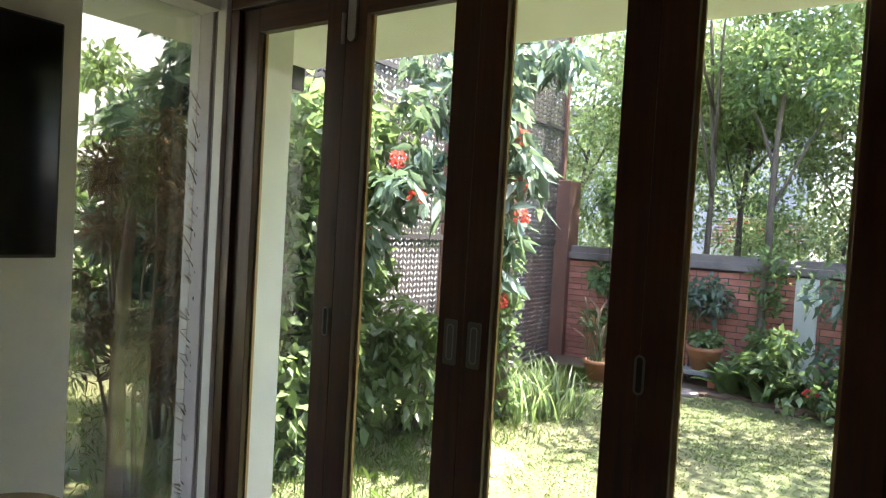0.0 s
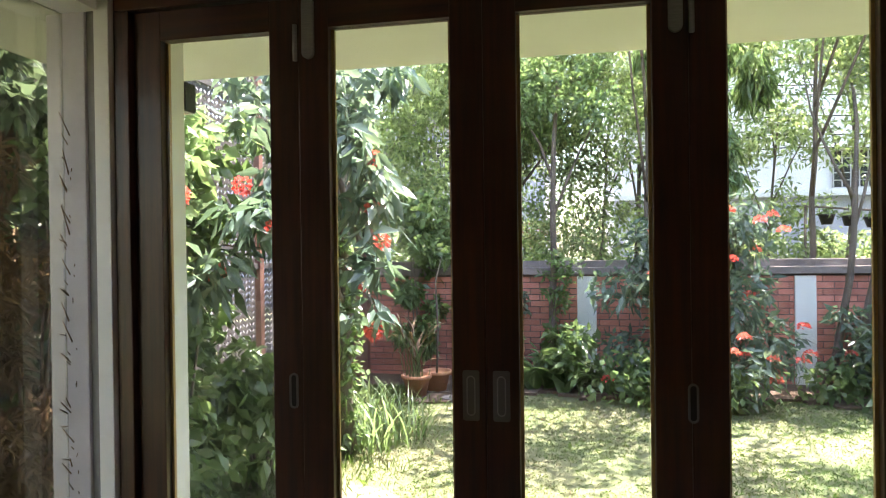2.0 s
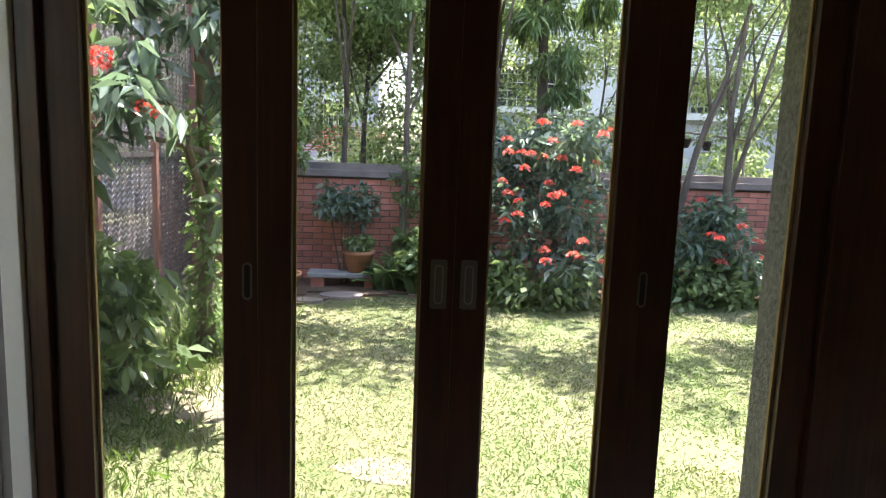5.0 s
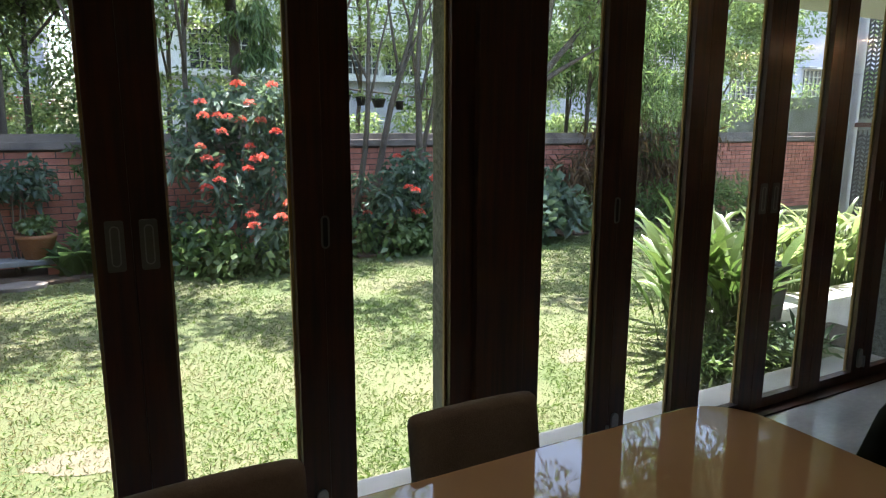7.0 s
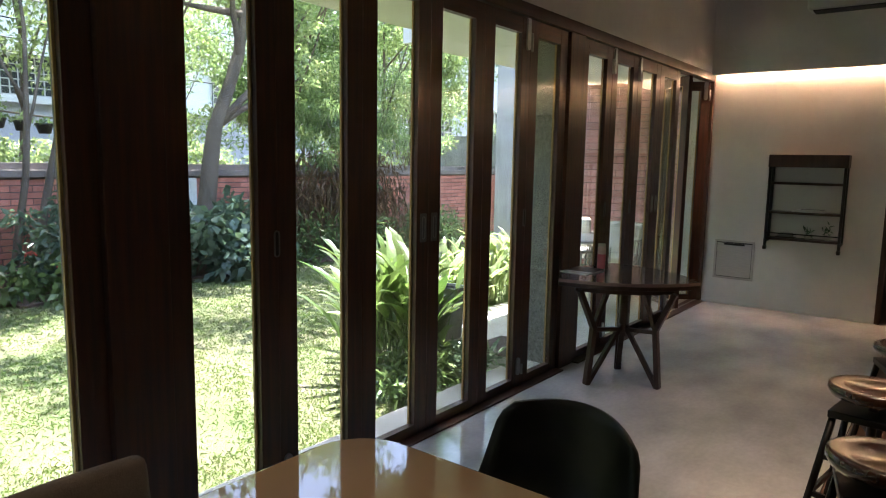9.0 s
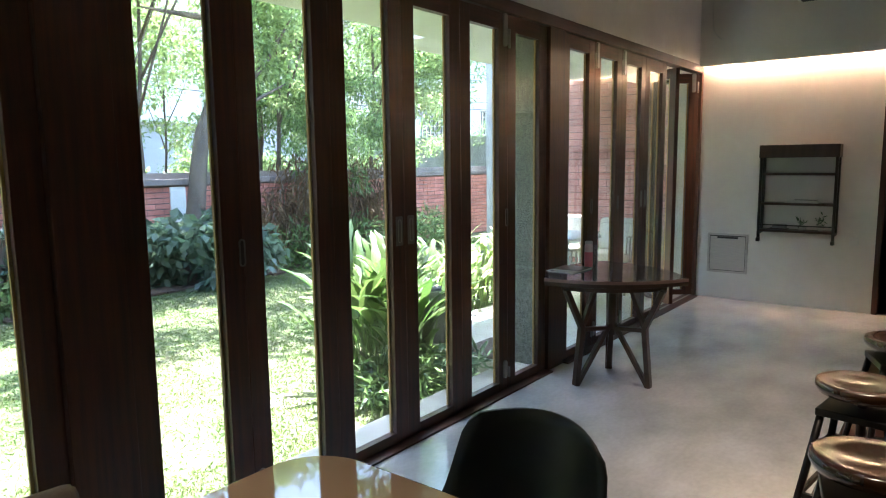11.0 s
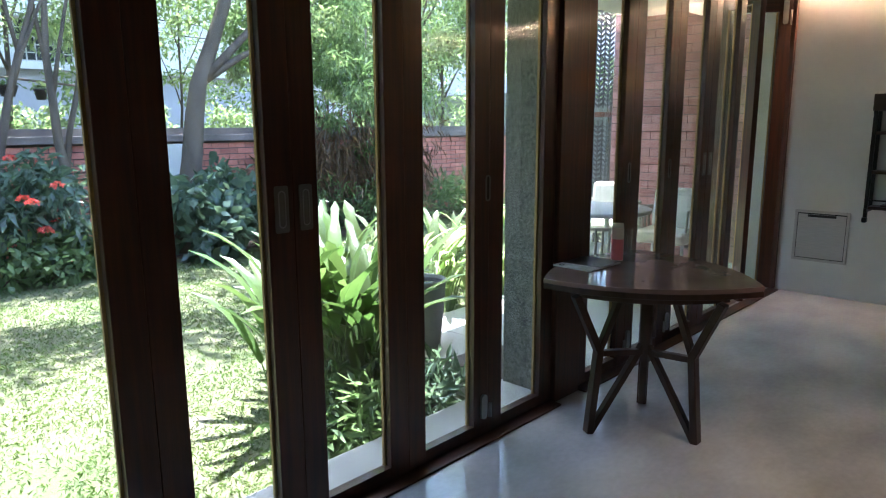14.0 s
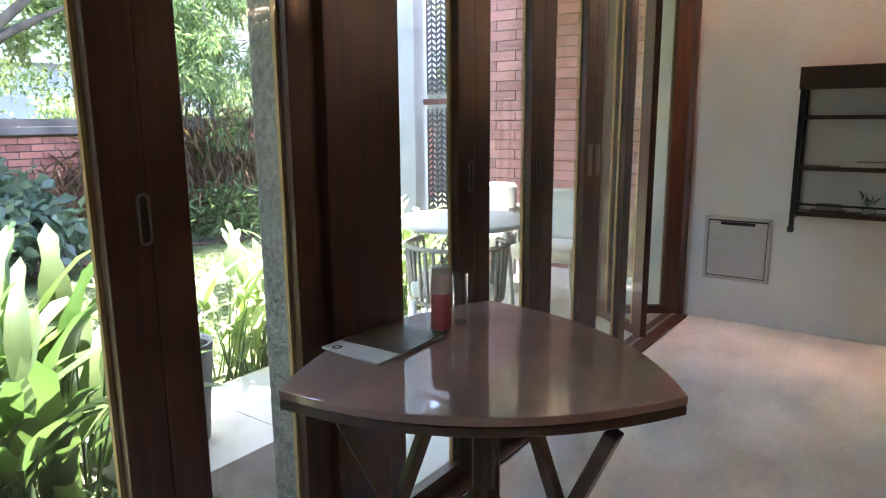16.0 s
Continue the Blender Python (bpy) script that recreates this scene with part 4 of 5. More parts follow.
# shrubs against the back wall
bush("ixora", 1.55, 5.85, 1.05, 2.25, 3300, 0.15, M["leaf_dark"], "large shrub covered in red-orange flower heads", 41, flowers=40, flower_r=0.072, aspect=0.36, droop=0.5, squash_y=0.7)
bush("ixora", 3.75, 6.1, 0.72, 1.25, 2300, 0.14, M["leaf_dark"], "lower shrub with red flower heads beside slender trunks", 42, flowers=18, flower_r=0.068, aspect=0.36, droop=0.5)
bush("undergrowth", 1.4, 5.55, 1.0, 0.42, 1500, 0.11, M["leaf"], "low broad-leaved undergrowth below the flowering shrub", 43, stems=2, aspect=0.6, squash_y=0.5, low=0.05)
bush("undergrowth", 3.6, 5.75, 0.95, 0.40, 1400, 0.11, M["leaf"], "low broad-leaved undergrowth by the wall", 44, stems=2, aspect=0.6, squash_y=0.5, low=0.05)
bush("undergrowth", 5.75, 6.0, 1.15, 0.92, 2700, 0.17, M["leaf_dark"], "mounded dark undergrowth at the foot of the curved tree", 45, stems=3, aspect=0.6, squash_y=0.6, low=0.05)
bush("shrub", -0.75, 6.4, 0.42, 1.35, 650, 0.12, M["leaf_dark"], "small potted tree leaning against the brick wall", 46, low=0.6, stems=4)
bush("undergrowth", 0.25, 6.2, 0.48, 0.72, 700, 0.17, M["leaf"], "leafy turmeric-like plants at the wall", 47, stems=2, aspect=0.45, low=0.05)
blades("broad_leaf_plant", [(-0.30, 6.05, 12, 1.0), (-0.05, 6.15, 12, 1.0), (0.15, 5.95, 10, 0.8)], 0.62, 0.17, M["leaf"], "broad-leaved plants beside the low bench", 48, 0.7, curl=1.1)
bush("creeper_column", -1.75, 6.45, 0.5, 2.6, 2600, 0.12, M["leaf"], "leafy creeper hanging in the garden corner", 49, stems=4, aspect=0.5, droop=0.6)
bush("hedge", 8.2, 6.2, 1.6, 0.55, 3000, 0.16, M["leaf"], "low strap-leaved hedge at the foot of the wall", 50, stems=2, aspect=0.16, droop=-0.7, squash_y=0.3, low=0.05)
bush("hedge", 10.4, 6.0, 1.2, 0.6, 1400, 0.16, M["leaf"], "low strap-leaved hedge near the far wall", 51, stems=2, aspect=0.16, droop=-0.7, squash_y=0.4, low=0.05)

# flower pots hung from a thin pole behind the wall
hp = tagged(empty("pot_pole", 3.2, 7.5, GZ), "thin dark pole on two posts carrying hanging flower pots", "pole")
tube("pole", [(0.0, 0, 2.20), (0.85, 0, 2.13), (1.75, 0, 2.05)], 0.014, M["bark"], hp, 6)
for px_, pz_ in ((0.0, 2.22), (1.75, 2.07)):
    tube("post", [(px_, 0.016, -0.05), (px_ + 0.02, 0.016, pz_)], [0.022, 0.016], M["bark"], hp, 6)
for k, (px_, r_) in enumerate(((3.47, 0.10), (3.73, 0.085), (4.02, 0.115), (4.37, 0.08))):
    zt = GZ + 2.19 - 0.085 * (px_ - 3.2)
    hpot = tagged(empty("hanging_pot", px_, 7.5, zt - 0.21), "dark hanging flower pot with a small leafy plant", "pot", "hanging pots")
    lathe("pot", [(r_ * 0.62, 0.0), (r_ * 0.95, 0.11), (r_ * 1.02, 0.115), (r_ * 1.02, 0.135), (r_ * 0.9, 0.135), (0.01, 0.12)], M["black"], hpot, 16)
    for a in (0.5, 2.6, 4.7):
        tube("hanger", [(r_ * math.cos(a), r_ * math.sin(a), 0.13), (0, 0, 0.20)], 0.003, M["cable"], hpot, 4)
    rg = np.random.default_rng(300 + k)
    pts = rg.normal(size=(90, 3)) * (r_ * 0.6, r_ * 0.6, 0.03) + (0, 0, 0.16)
    leaves("sprig", pts, 0.06, M["leaf_light"] if k % 2 else M["leaf"], hpot, 0.4, 0.1, rg)

# pots and the low bench
def flower_pot(x, y, r, h, label, seed):
    p = tagged(empty("flower_pot", x, y, GZ + 0.005), label, "pot", "terracotta pots")
    lathe("pot", [(r * 0.66, 0), (r * 0.92, h * 0.82), (r * 1.05, h * 0.83), (r * 1.06, h), (r * 0.92, h), (r * 0.9, h * 0.9), (0.01, h * 0.88)], M["terracotta"], p, 24)
    return p


p1 = flower_pot(-1.58, 5.55, 0.17, 0.24, "terracotta pot with a red-edged dracaena", 1)
p2 = flower_pot(-1.40, 5.84, 0.17, 0.24, "terracotta pot with a thin young tree", 2)
blades("potted_dracaena", [(-1.58, 5.55, 24, 1.0)], 0.42, 0.035, M["leaf_dry"], "reddish dracaena growing in a terracotta pot", 61, 0.9, z=GZ + 0.2, stem=0.55)
tube("young_tree", [(-1.40, 5.84, GZ + 0.2), (-1.38, 5.85, 0.6), (-1.41, 5.88, 1.2), (-1.33, 5.89, 1.5)], [0.014, 0.012, 0.009, 0.004], M["bark"])
tagged(bpy.data.objects["young_tree"], "thin bare stem of a young potted tree", "tree")
bn = tagged(empty("stone_bench", -0.75, 6.3, GZ), "low grey stone slab on two blocks", "bench")
box("slab", -0.45, 0.45, -0.16, 0.16, 0.13, 0.19, M["grey_conc"], bn, bevel=0.01)
for x in (-0.33, 0.33):
    box("block", x - 0.08, x + 0.08, -0.12, 0.12, 0, 0.129, M["brick"], bn, bevel=0.006)
bp = tagged(empty("flower_pot", -0.58, 6.3, GZ + 0.19), "beige clay pot with a low plant on the bench", "pot", "terracotta pots")
lathe("pot", [(0.13, 0), (0.19, 0.22), (0.205, 0.23), (0.205, 0.27), (0.18, 0.27), (0.01, 0.24)], M["terracotta"], bp, 24)
bush("potted_herb", -0.58, 6.3, 0.22, 0.2, 420, 0.07, M["leaf"], "low bushy herb in the clay pot", 62, z=GZ + 0.44, stems=2, aspect=0.6)

# trees
slim = "slender garden tree with a thin grey trunk"
for k, (b, t_, r) in enumerate((((3.05, 6.35, GZ), (3.45, 6.5, 3.4), 0.05), ((3.35, 6.45, GZ), (4.35, 6.5, 3.6), 0.06), ((4.35, 6.4, GZ), (4.25, 6.45, 3.6), 0.065), ((4.1, 6.55, GZ), (5.0, 6.7, 3.8), 0.045))):
    tree("slender_tree", b, t_, r, [(t_[0] + 0.5, t_[1] - 0.2, t_[2] + 0.4), (t_[0] - 0.5, t_[1] + 0.3, t_[2] + 0.5)],
         [(t_[0], t_[1], t_[2] + 0.3, 0.7), (t_[0] - 0.4, t_[1] + 0.4, t_[2] + 0.9, 0.7)], 1500, 0.09, M["leaf_light"], M["bark"], slim, 70 + k)
tree("slender_tree", (-0.05, 6.5, GZ), (0.05, 6.6, 4.0), 0.055, [(0.6, 6.8, 3.4), (-0.6, 6.9, 3.6)],
     [(0.1, 6.7, 3.6, 0.8), (0.05, 6.45, 1.35, 0.25), (0.05, 6.45, 0.95, 0.2)], 2600, 0.10, M["leaf"], M["bark"], "slender tree wrapped in creeper at the wall", 75)
# curved tree towards the east
tree("curved_tree", (5.45, 6.2, GZ), (6.3, 6.3, 3.3), 0.15, [(7.2, 6.1, 2.75), (6.9, 6.6, 4.2), (5.9, 6.0, 4.4), (5.1, 6.4, 3.6), (7.6, 6.3, 3.9)],
     [(6.2, 6.4, 4.6, 1.3), (7.4, 6.3, 4.2, 0.9), (5.0, 6.6, 4.3, 1.0), (6.9, 6.2, 3.2, 0.4), (6.4, 6.6, 2.2, 0.35), (7.5, 6.5, 3.0, 0.6)], 9000, 0.11, M["leaf_light"], M["bark"],
     "tree with a curved grey trunk and a long side branch", 81, trunk=[(5.45, 6.2, GZ), (5.5, 6.2, 0.4), (5.62, 6.22, 1.0), (5.72, 6.25, 1.6), (5.80, 6.27, 1.95), (6.05, 6.3, 2.5), (6.25, 6.3, 3.0), (6.35, 6.3, 3.6), (6.5, 6.35, 4.2)])
# drooping mast tree and large crowns behind the wall
tree("mast_tree", (2.0, 7.4, GZ), (1.9, 7.4, 6.5), 0.10, [(1.5, 7.2, 4.0), (2.4, 7.2, 4.4)], [(1.75, 7.1, 3.4, 0.45), (2.0, 7.1, 2.9, 0.35), (1.6, 7.2, 4.2, 0.6), (2.3, 7.2, 3.9, 0.5), (2.0, 7.3, 5.2, 0.8), (2.1, 7.05, 2.45, 0.25)],
     4200, 0.20, M["leaf"], M["bark"], "mast tree with long drooping leaves", 82, 0.2, 2.2)
big = "large leafy tree behind the brick wall"
for k, (x, y, h, cr_, n, mt) in enumerate((
        (-3.2, 8.6, 3.8, [(-3.2, 8.4, 3.2, 1.5), (-2.0, 8.2, 4.2, 1.6), (-4.4, 8.4, 4.6, 1.6), (-3.0, 8.8, 5.8, 1.8)], 20000, "leaf_light"),
        (-0.6, 8.2, 4.0, [(-0.9, 7.9, 3.1, 0.95), (0.2, 7.9, 3.7, 1.1), (-1.5, 7.9, 3.9, 1.1), (-0.4, 8.2, 5.4, 1.9)], 21000, "leaf_light"),
        (1.2, 9.6, 4.4, [(0.7, 9.2, 4.3, 1.1), (1.9, 9.2, 4.9, 1.2), (1.2, 9.6, 6.4, 2.0)], 14000, "leaf_light"),
        (4.4, 9.8, 4.6, [(3.7, 9.4, 4.6, 1.1), (5.1, 9.4, 4.7, 1.2), (4.4, 9.8, 6.4, 2.0)], 11000, "leaf"),
        (8.2, 8.4, 3.4, [(7.8, 7.6, 2.9, 1.1), (9.2, 7.8, 3.0, 1.2), (8.4, 8.0, 4.2, 1.5), (8.8, 8.4, 5.8, 1.8)], 17000, "leaf"),
        (11.2, 7.4, 3.0, [(10.6, 6.9, 2.6, 1.1), (11.8, 6.8, 3.0, 1.2), (11.0, 7.4, 4.4, 1.6), (12.6, 7.2, 4.4, 1.6)], 15000, "leaf_light"),
        (13.8, 5.0, 3.0, [(13.4, 4.8, 2.4, 1.2), (14.2, 4.0, 3.2, 1.3), (13.4, 5.8, 3.8, 1.5), (14.2, 3.0, 4.6, 1.8)], 13000, "leaf"),
        (-5.6, 5.0, 3.6, [(-5.2, 4.6, 3.2, 1.4), (-5.6, 5.8, 4.4, 1.6), (-5.0, 3.4, 3.4, 1.1)], 9000, "leaf_dark"))):
    tree("leafy_tree", (x, y, GZ), (x + 0.2, y, h), 0.055, [(c[0], c[1], c[2]) for c in cr_], cr_, n, 0.10, M[mt], M["bark"], big, 90 + k)
tree("bamboo_clump", (8.6, 6.55, GZ), (8.7, 6.5, 3.0), 0.03, [(7.9, 6.4, 2.4), (8.3, 6.4, 2.8), (9.2, 6.4, 2.6), (9.5, 6.3, 2.2)],
     [(8.2, 6.3, 2.2, 0.7), (9.1, 6.25, 2.0, 0.7), (8.7, 6.4, 2.8, 0.8), (7.7, 6.4, 1.6, 0.4), (8.7, 6.3, 1.2, 0.5)], 7000, 0.13, M["leaf"], M["bark_pale"], "clump of bamboo with drooping narrow leaves over the wall", 105, 0.14, 1.2)
bc = tagged(empty("bamboo_canes", 8.2, 6.55, GZ), "dry pale bamboo canes against the wall", "bamboo")
for k in range(16):
    x = -0.9 + 0.13 * k
    tube("cane", bent((x, 0.03 * (k % 3), -0.05), (x + rnd.uniform(-0.15, 0.15), 0.05, rnd.uniform(1.1, 1.9)), 5, 0.03, k), 0.014, M["bark_pale"], bc, 6)

airy = "airy young tree with light green leaves by the lane"
for k, (x, y) in enumerate(((-1.8, 9.0), (0.6, 8.3), (3.0, 8.6), (5.4, 8.8), (7.0, 9.6), (10.0, 9.4))):
    tree("young_tree", (x, y, GZ), (x + 0.2, y, 3.6), 0.032, [(x - 0.5, y - 0.2, 3.2), (x + 0.7, y - 0.3, 3.6), (x, y, 4.3)],
         [(x - 0.5, y - 0.2, 2.9, 0.7), (x + 0.7, y - 0.3, 3.3, 0.8), (x + 0.1, y, 4.3, 1.0), (x + 0.2, y - 0.2, 2.1, 0.4)], 4600, 0.09, M["leaf_light"], M["bark"], airy, 130 + k)
for k, x in enumerate((3.6, 5.6, 7.6, 9.8, 12.0)):
    bush("fence_plants", x, 12.75, 0.9, 0.7, 1100, 0.13, M["leaf_light"], "leafy plants with pale flowers on the lane fence", 150 + k, stems=2, z=1.1, flowers=0, squash_y=0.3, low=0.05)
bush("dry_bamboo_curtain", 8.5, 6.5, 2.3, 1.5, 5200, 0.2, M["leaf_dry"], "curtain of dry hanging bamboo leaves on the wall", 160, stems=5, aspect=0.1, droop=2.0, squash_y=0.12, low=0.3)
# added trees whose boughs, hidden above the eave, shade the far lawn
for k, (x, y, z) in enumerate(((-0.9, 5.6, 5.3), (1.1, 5.1, 5.5), (3.2, 4.8, 5.6), (5.4, 4.7, 5.6), (7.7, 4.8, 5.6), (10.0, 4.8, 5.4))):
    tree("overhanging_tree", (x, 7.25, GZ), (x, 6.9, 4.4), 0.05, [(x - 0.4, y, z), (x + 0.5, y + 0.3, z + 0.2), (x, y - 0.5, z)],
         [(x - 0.5, y, z, 1.0), (x + 0.6, y + 0.2, z + 0.3, 1.0), (x, y - 0.5, z + 0.1, 0.8), (x, 6.4, 5.1, 1.0)], 2400, 0.15, M["leaf"], M["bark"], "added tree by the wall with unseen boughs that shade the lawn", 170 + k)
far = tagged(empty("far_foliage", 3, 9.5, GZ), "mass of leafy branches beyond the garden wall", "foliage", kind="stuff")
rng = np.random.default_rng(77)
fc, fr_ = [], []
while len(fc) < 330:
    q = (rng.uniform(-7, 15) if len(fc) < 270 else rng.uniform(-4, 1.4), rng.uniform(7.5, 11.0), rng.uniform(1.1, 5.6))
    if 1.6 < q[0] < 4.6 and 1.7 < q[2] < 3.2 and rng.uniform() < 0.8:
        continue
    if 1.4 < q[0] < 6.5 and q[2] < 1.9 and rng.uniform() < 0.5:
        continue
    fc.append((q[0] - 3, q[1] - 9.5, q[2] - GZ))
    fr_.append(rng.uniform(0.22, 0.55))
for _ in range(60):
    fc.append((rng.uniform(-3.6, 2.0) - 3, rng.uniform(7.15, 8.6) - 9.5, rng.uniform(1.35, 3.3) - GZ))
    fr_.append(rng.uniform(0.2, 0.42))
pos, nor = clumps(rng, fc, fr_, 70000, 0.55, 0.8)
half = len(pos) // 2
leaves("leaf_mass", pos[:half], 0.095, M["leaf_light"], far, 0.42, 0.3, rng, nor[:half] * 0.5, kind="stuff")
leaves("leaf_mass", pos[half:], 0.085, M["leaf"], far, 0.42, 0.3, rng, nor[half:] * 0.5, kind="stuff")
# ginger plants by the terrace
blades("ginger_plant", [(3.95 + 0.30 * math.cos(k * 2.4) * (k / 9) ** 0.5, 1.02 + 0.30 * math.sin(k * 2.4) * (k / 9) ** 0.5, 9, 1.0) for k in range(10)], 0.52, 0.110, M["leaf_var"], "tall ginger plants with long yellow-green striped leaves", 111, 0.75, stem=0.72, curl=0.8)
blades("ginger_plant", [(4.18 + 0.22 * math.cos(k * 2.4) * (k / 8) ** 0.5, 1.42 + 0.20 * math.sin(k * 2.4) * (k / 8) ** 0.5, 9, 1.0) for k in range(8)], 0.50, 0.105, M["leaf_var"], "tall ginger plants with long yellow-green striped leaves", 112, 0.7, stem=0.70, curl=0.8)
blades("ginger_plant", [(5.02 + 0.22 * k, 1.90 + 0.10 * math.sin(k * 2.0), 17, 1.0) for k in range(12)], 0.48, 0.09, M["leaf_light"], "row of ginger plants along the terrace edge", 113, 0.65, stem=0.62, curl=0.8)
bush("ground_cover", 3.72, 0.72, 0.42, 0.30, 700, 0.13, M["leaf"], "low narrow-leaved ground cover below the ginger plants", 114, stems=1, aspect=0.2, droop=-0.3, low=0.05)
bush("ground_cover", 4.15, 0.66, 0.30, 0.26, 420, 0.13, M["leaf_dark"], "low narrow-leaved ground cover beside the step", 115, stems=1, aspect=0.25, droop=-0.3, low=0.05)
tr_ = tagged(empty("planter_pot", 4.73, 1.18, -0.0135), "tapered grey concrete pot filled with water", "planter")
lathe("pot", [(0.095, 0), (0.105, 0.01), (0.14, 0.42), (0.145, 0.45), (0.142, 0.455), (0.128, 0.45), (0.122, 0.40), (0.01, 0.39)], M["grey_conc"], tr_, 32)
lathe("water", [(0.1255, 0.42), (0.1265, 0.432), (0.002, 0.432)], M["screen_tv"], tr_, 32)
mt_ = box("door_mat", 4.52, 5.04, 0.40, 0.84, -0.0119, 0.0, M["fabric"], bevel=0.003)
tagged(mt_, "dark flat door mat on the terrace", "mat")

wl = tagged(empty("wall_lamp", -1.205, 0.285, 2.16), "small dark box lamp on the white wall end", "lamp")
box("housing", -0.03, 0.03, -0.004, 0.07, 0.0, 0.11, M["black_steel"], wl, bevel=0.004)
box("lens", -0.022, 0.022, 0.005, 0.06, -0.006, -0.0005, M["ceramic"], wl)
# lawn
rng = np.random.default_rng(5)
n = 400000
gx = rng.uniform(-2.6, 12.5, n)
gy = 0.38 + (rng.uniform(0, 1, n) ** 1.35) * 5.7
keep = ~((gx > 5.0) & (gy < 1.7)) & ~((gx > 4.3) & (gy < 1.0))
bare = np.sin(gx * 1.9 + 0.7) * np.sin(gy * 2.3 + gx * 0.6) + 0.5 * np.sin(gx * 5.1) * np.sin(gy * 4.7)
keep &= (bare < 0.62) | (rng.uniform(0, 1, n) < 0.35)
keep &= ~((((gx + 1.9) / 1.0) ** 2 + ((gy - 5.55) / 0.33) ** 2) < 1)
for px_, py_, pr in ((-0.17, 1.38, 0.20), (-1.35, 2.35, 0.36), (-0.85, 0.85, 0.26), (3.05, 1.45, 0.18)):
    keep &= (((gx - px_) / (1.3 * pr)) ** 2 + ((gy - py_) / (0.8 * pr)) ** 2 > 1) | (rng.uniform(0, 1, n) < 0.55)
gx, gy = gx[keep], gy[keep]
gp = np.stack([gx, gy, np.full(len(gx), GZ - 0.022)], 1)
dry = rng.uniform(0, 1, len(gx)) < 0.13 + 0.55 / (1 + np.exp(2.2 * (gx - 0.35 + 0.5 * np.sin(gy * 2.1)))) + 0.16 * np.sin(gx * 3.3 + 1) * np.sin(gy * 2.9) * (gx < 2.5)
lawn = leaves("lawn_grass", gp[~dry], 0.032, M["grass"], None, 0.22, -0.30, rng, None, kind="stuff", jitter=0.85, up=0.5)
straw = leaves("dry_grass", gp[dry], 0.032, M["straw"], None, 0.17, -0.05, rng, None, kind="stuff", jitter=0.9, up=0.6)
tagged(straw, "dry straw-coloured blades in the worn lawn", "grass")
bm = bmesh.new()
for px_, py_, pr in ((-0.17, 1.38, 0.20), (-1.35, 2.35, 0.36), (-0.85, 0.85, 0.26), (3.05, 1.45, 0.18)):
    ring = [bm.verts.new((px_ + pr * (1 + 0.22 * math.sin(3 * a + px_) + 0.1 * math.sin(7 * a)) * math.cos(a) * 1.3, py_ + pr * (1 + 0.2 * math.cos(2 * a + py_)) * math.sin(a) * 0.8, GZ - 0.0165)) for a in (radians(15 * k) for k in range(24))]
    bm.faces.new(ring)
part("bare_patches", bm, M["sand"], kind="structure")
tagged(bpy.data.objects["bare_patches"], "bare sandy patches worn into the lawn", "soil", kind="structure")
tagged(lawn, "short mown lawn grass with thin bare patches", "grass")
n = 5000
wx = np.concatenate([rng.normal(-1.75, 0.28, n // 2), rng.uniform(-2.5, -1.7, n - n // 2)])
wy = np.concatenate([rng.uniform(1.0, 5.4, n // 2), rng.uniform(5.2, 5.9, n - n // 2)])
tall = leaves("rough_grass", np.stack([wx, wy, np.full(n, GZ - 0.02)], 1), 0.10, M["grass"], None, 0.08, -1.5, rng, None, kind="stuff", jitter=0.6)
tagged(tall, "longer unmown grass along the screen", "grass")

# west side, seen through the corner window
bush("dry_bush", -2.35, 0.30, 0.48, 2.35, 3600, 0.085, M["leaf_dry"], "tall bush of dry brown leaves outside the corner window", 121, stems=7, aspect=0.2, low=0.2)
tube("west_trunk", [(-2.3, 0.15, GZ - 0.05), (-2.32, 0.16, 0.6), (-2.28, 0.15, 1.2), (-2.3, 0.2, 1.7)], [0.05, 0.045, 0.038, 0.02], M["soil"])
tagged(bpy.data.objects["west_trunk"], "brown trunk outside the corner window", "tree")
bush("dry_bush", -2.25, 0.68, 0.36, 1.9, 1900, 0.09, M["leaf_dry"], "thin bush of dry brown twigs and leaves", 126, stems=7, aspect=0.25, low=0.3)
bush("shrub", -2.85, 1.0, 0.5, 3.3, 3900, 0.13, M["leaf_dark"], "tall dark green shrub close to the window", 127, low=0.1)
bush("shrub", -3.4, 2.3, 0.9, 3.5, 5200, 0.14, M["leaf_dark"], "high dark shrub behind the corner of the house", 128, low=0.1)
bush("shrub", -3.3, 1.1, 0.65, 2.9, 4200, 0.13, M["leaf_dark"], "tall dark green shrub west of the house", 122, low=0.3)
bush("shrub", -4.8, 0.6, 1.1, 3.3, 5600, 0.13, M["leaf"], "rounded green shrub west of the house", 123)
# made-up wall, pale so that brightness shows through the screen
box("wall_backdrop", -8.3, -8.0, -8, 12, GZ - 0.1, 5.5, M["facade_white"])
tagged(bpy.data.objects["wall_backdrop"], "tall pale wall added as a bright backdrop behind the screen", "wall", kind="structure")
tw = tagged(empty("climbing_twigs", -1.43, 0.1, 0.0), "dry creeper twigs clinging to the window post", "creeper")
for k in range(22):
    z = 0.12 + 0.085 * k + 0.03 * math.sin(k * 2.7)
    for q in range(3):
        a = 0.8 * math.sin(k * 1.7 + q * 2.1)
        tube("twig", [(-0.05, 0.0, z), (-0.02 + 0.01 * q, -0.07 - 0.02 * (k % 3), z + 0.03 + 0.02 * a), (0.02 + 0.02 * a, -0.145 - 0.02 * ((k + q) % 4), z + 0.08 + 0.06 * a + 0.03 * q)], [0.005, 0.0035, 0.0015], M["leaf_dry"], tw, 4)
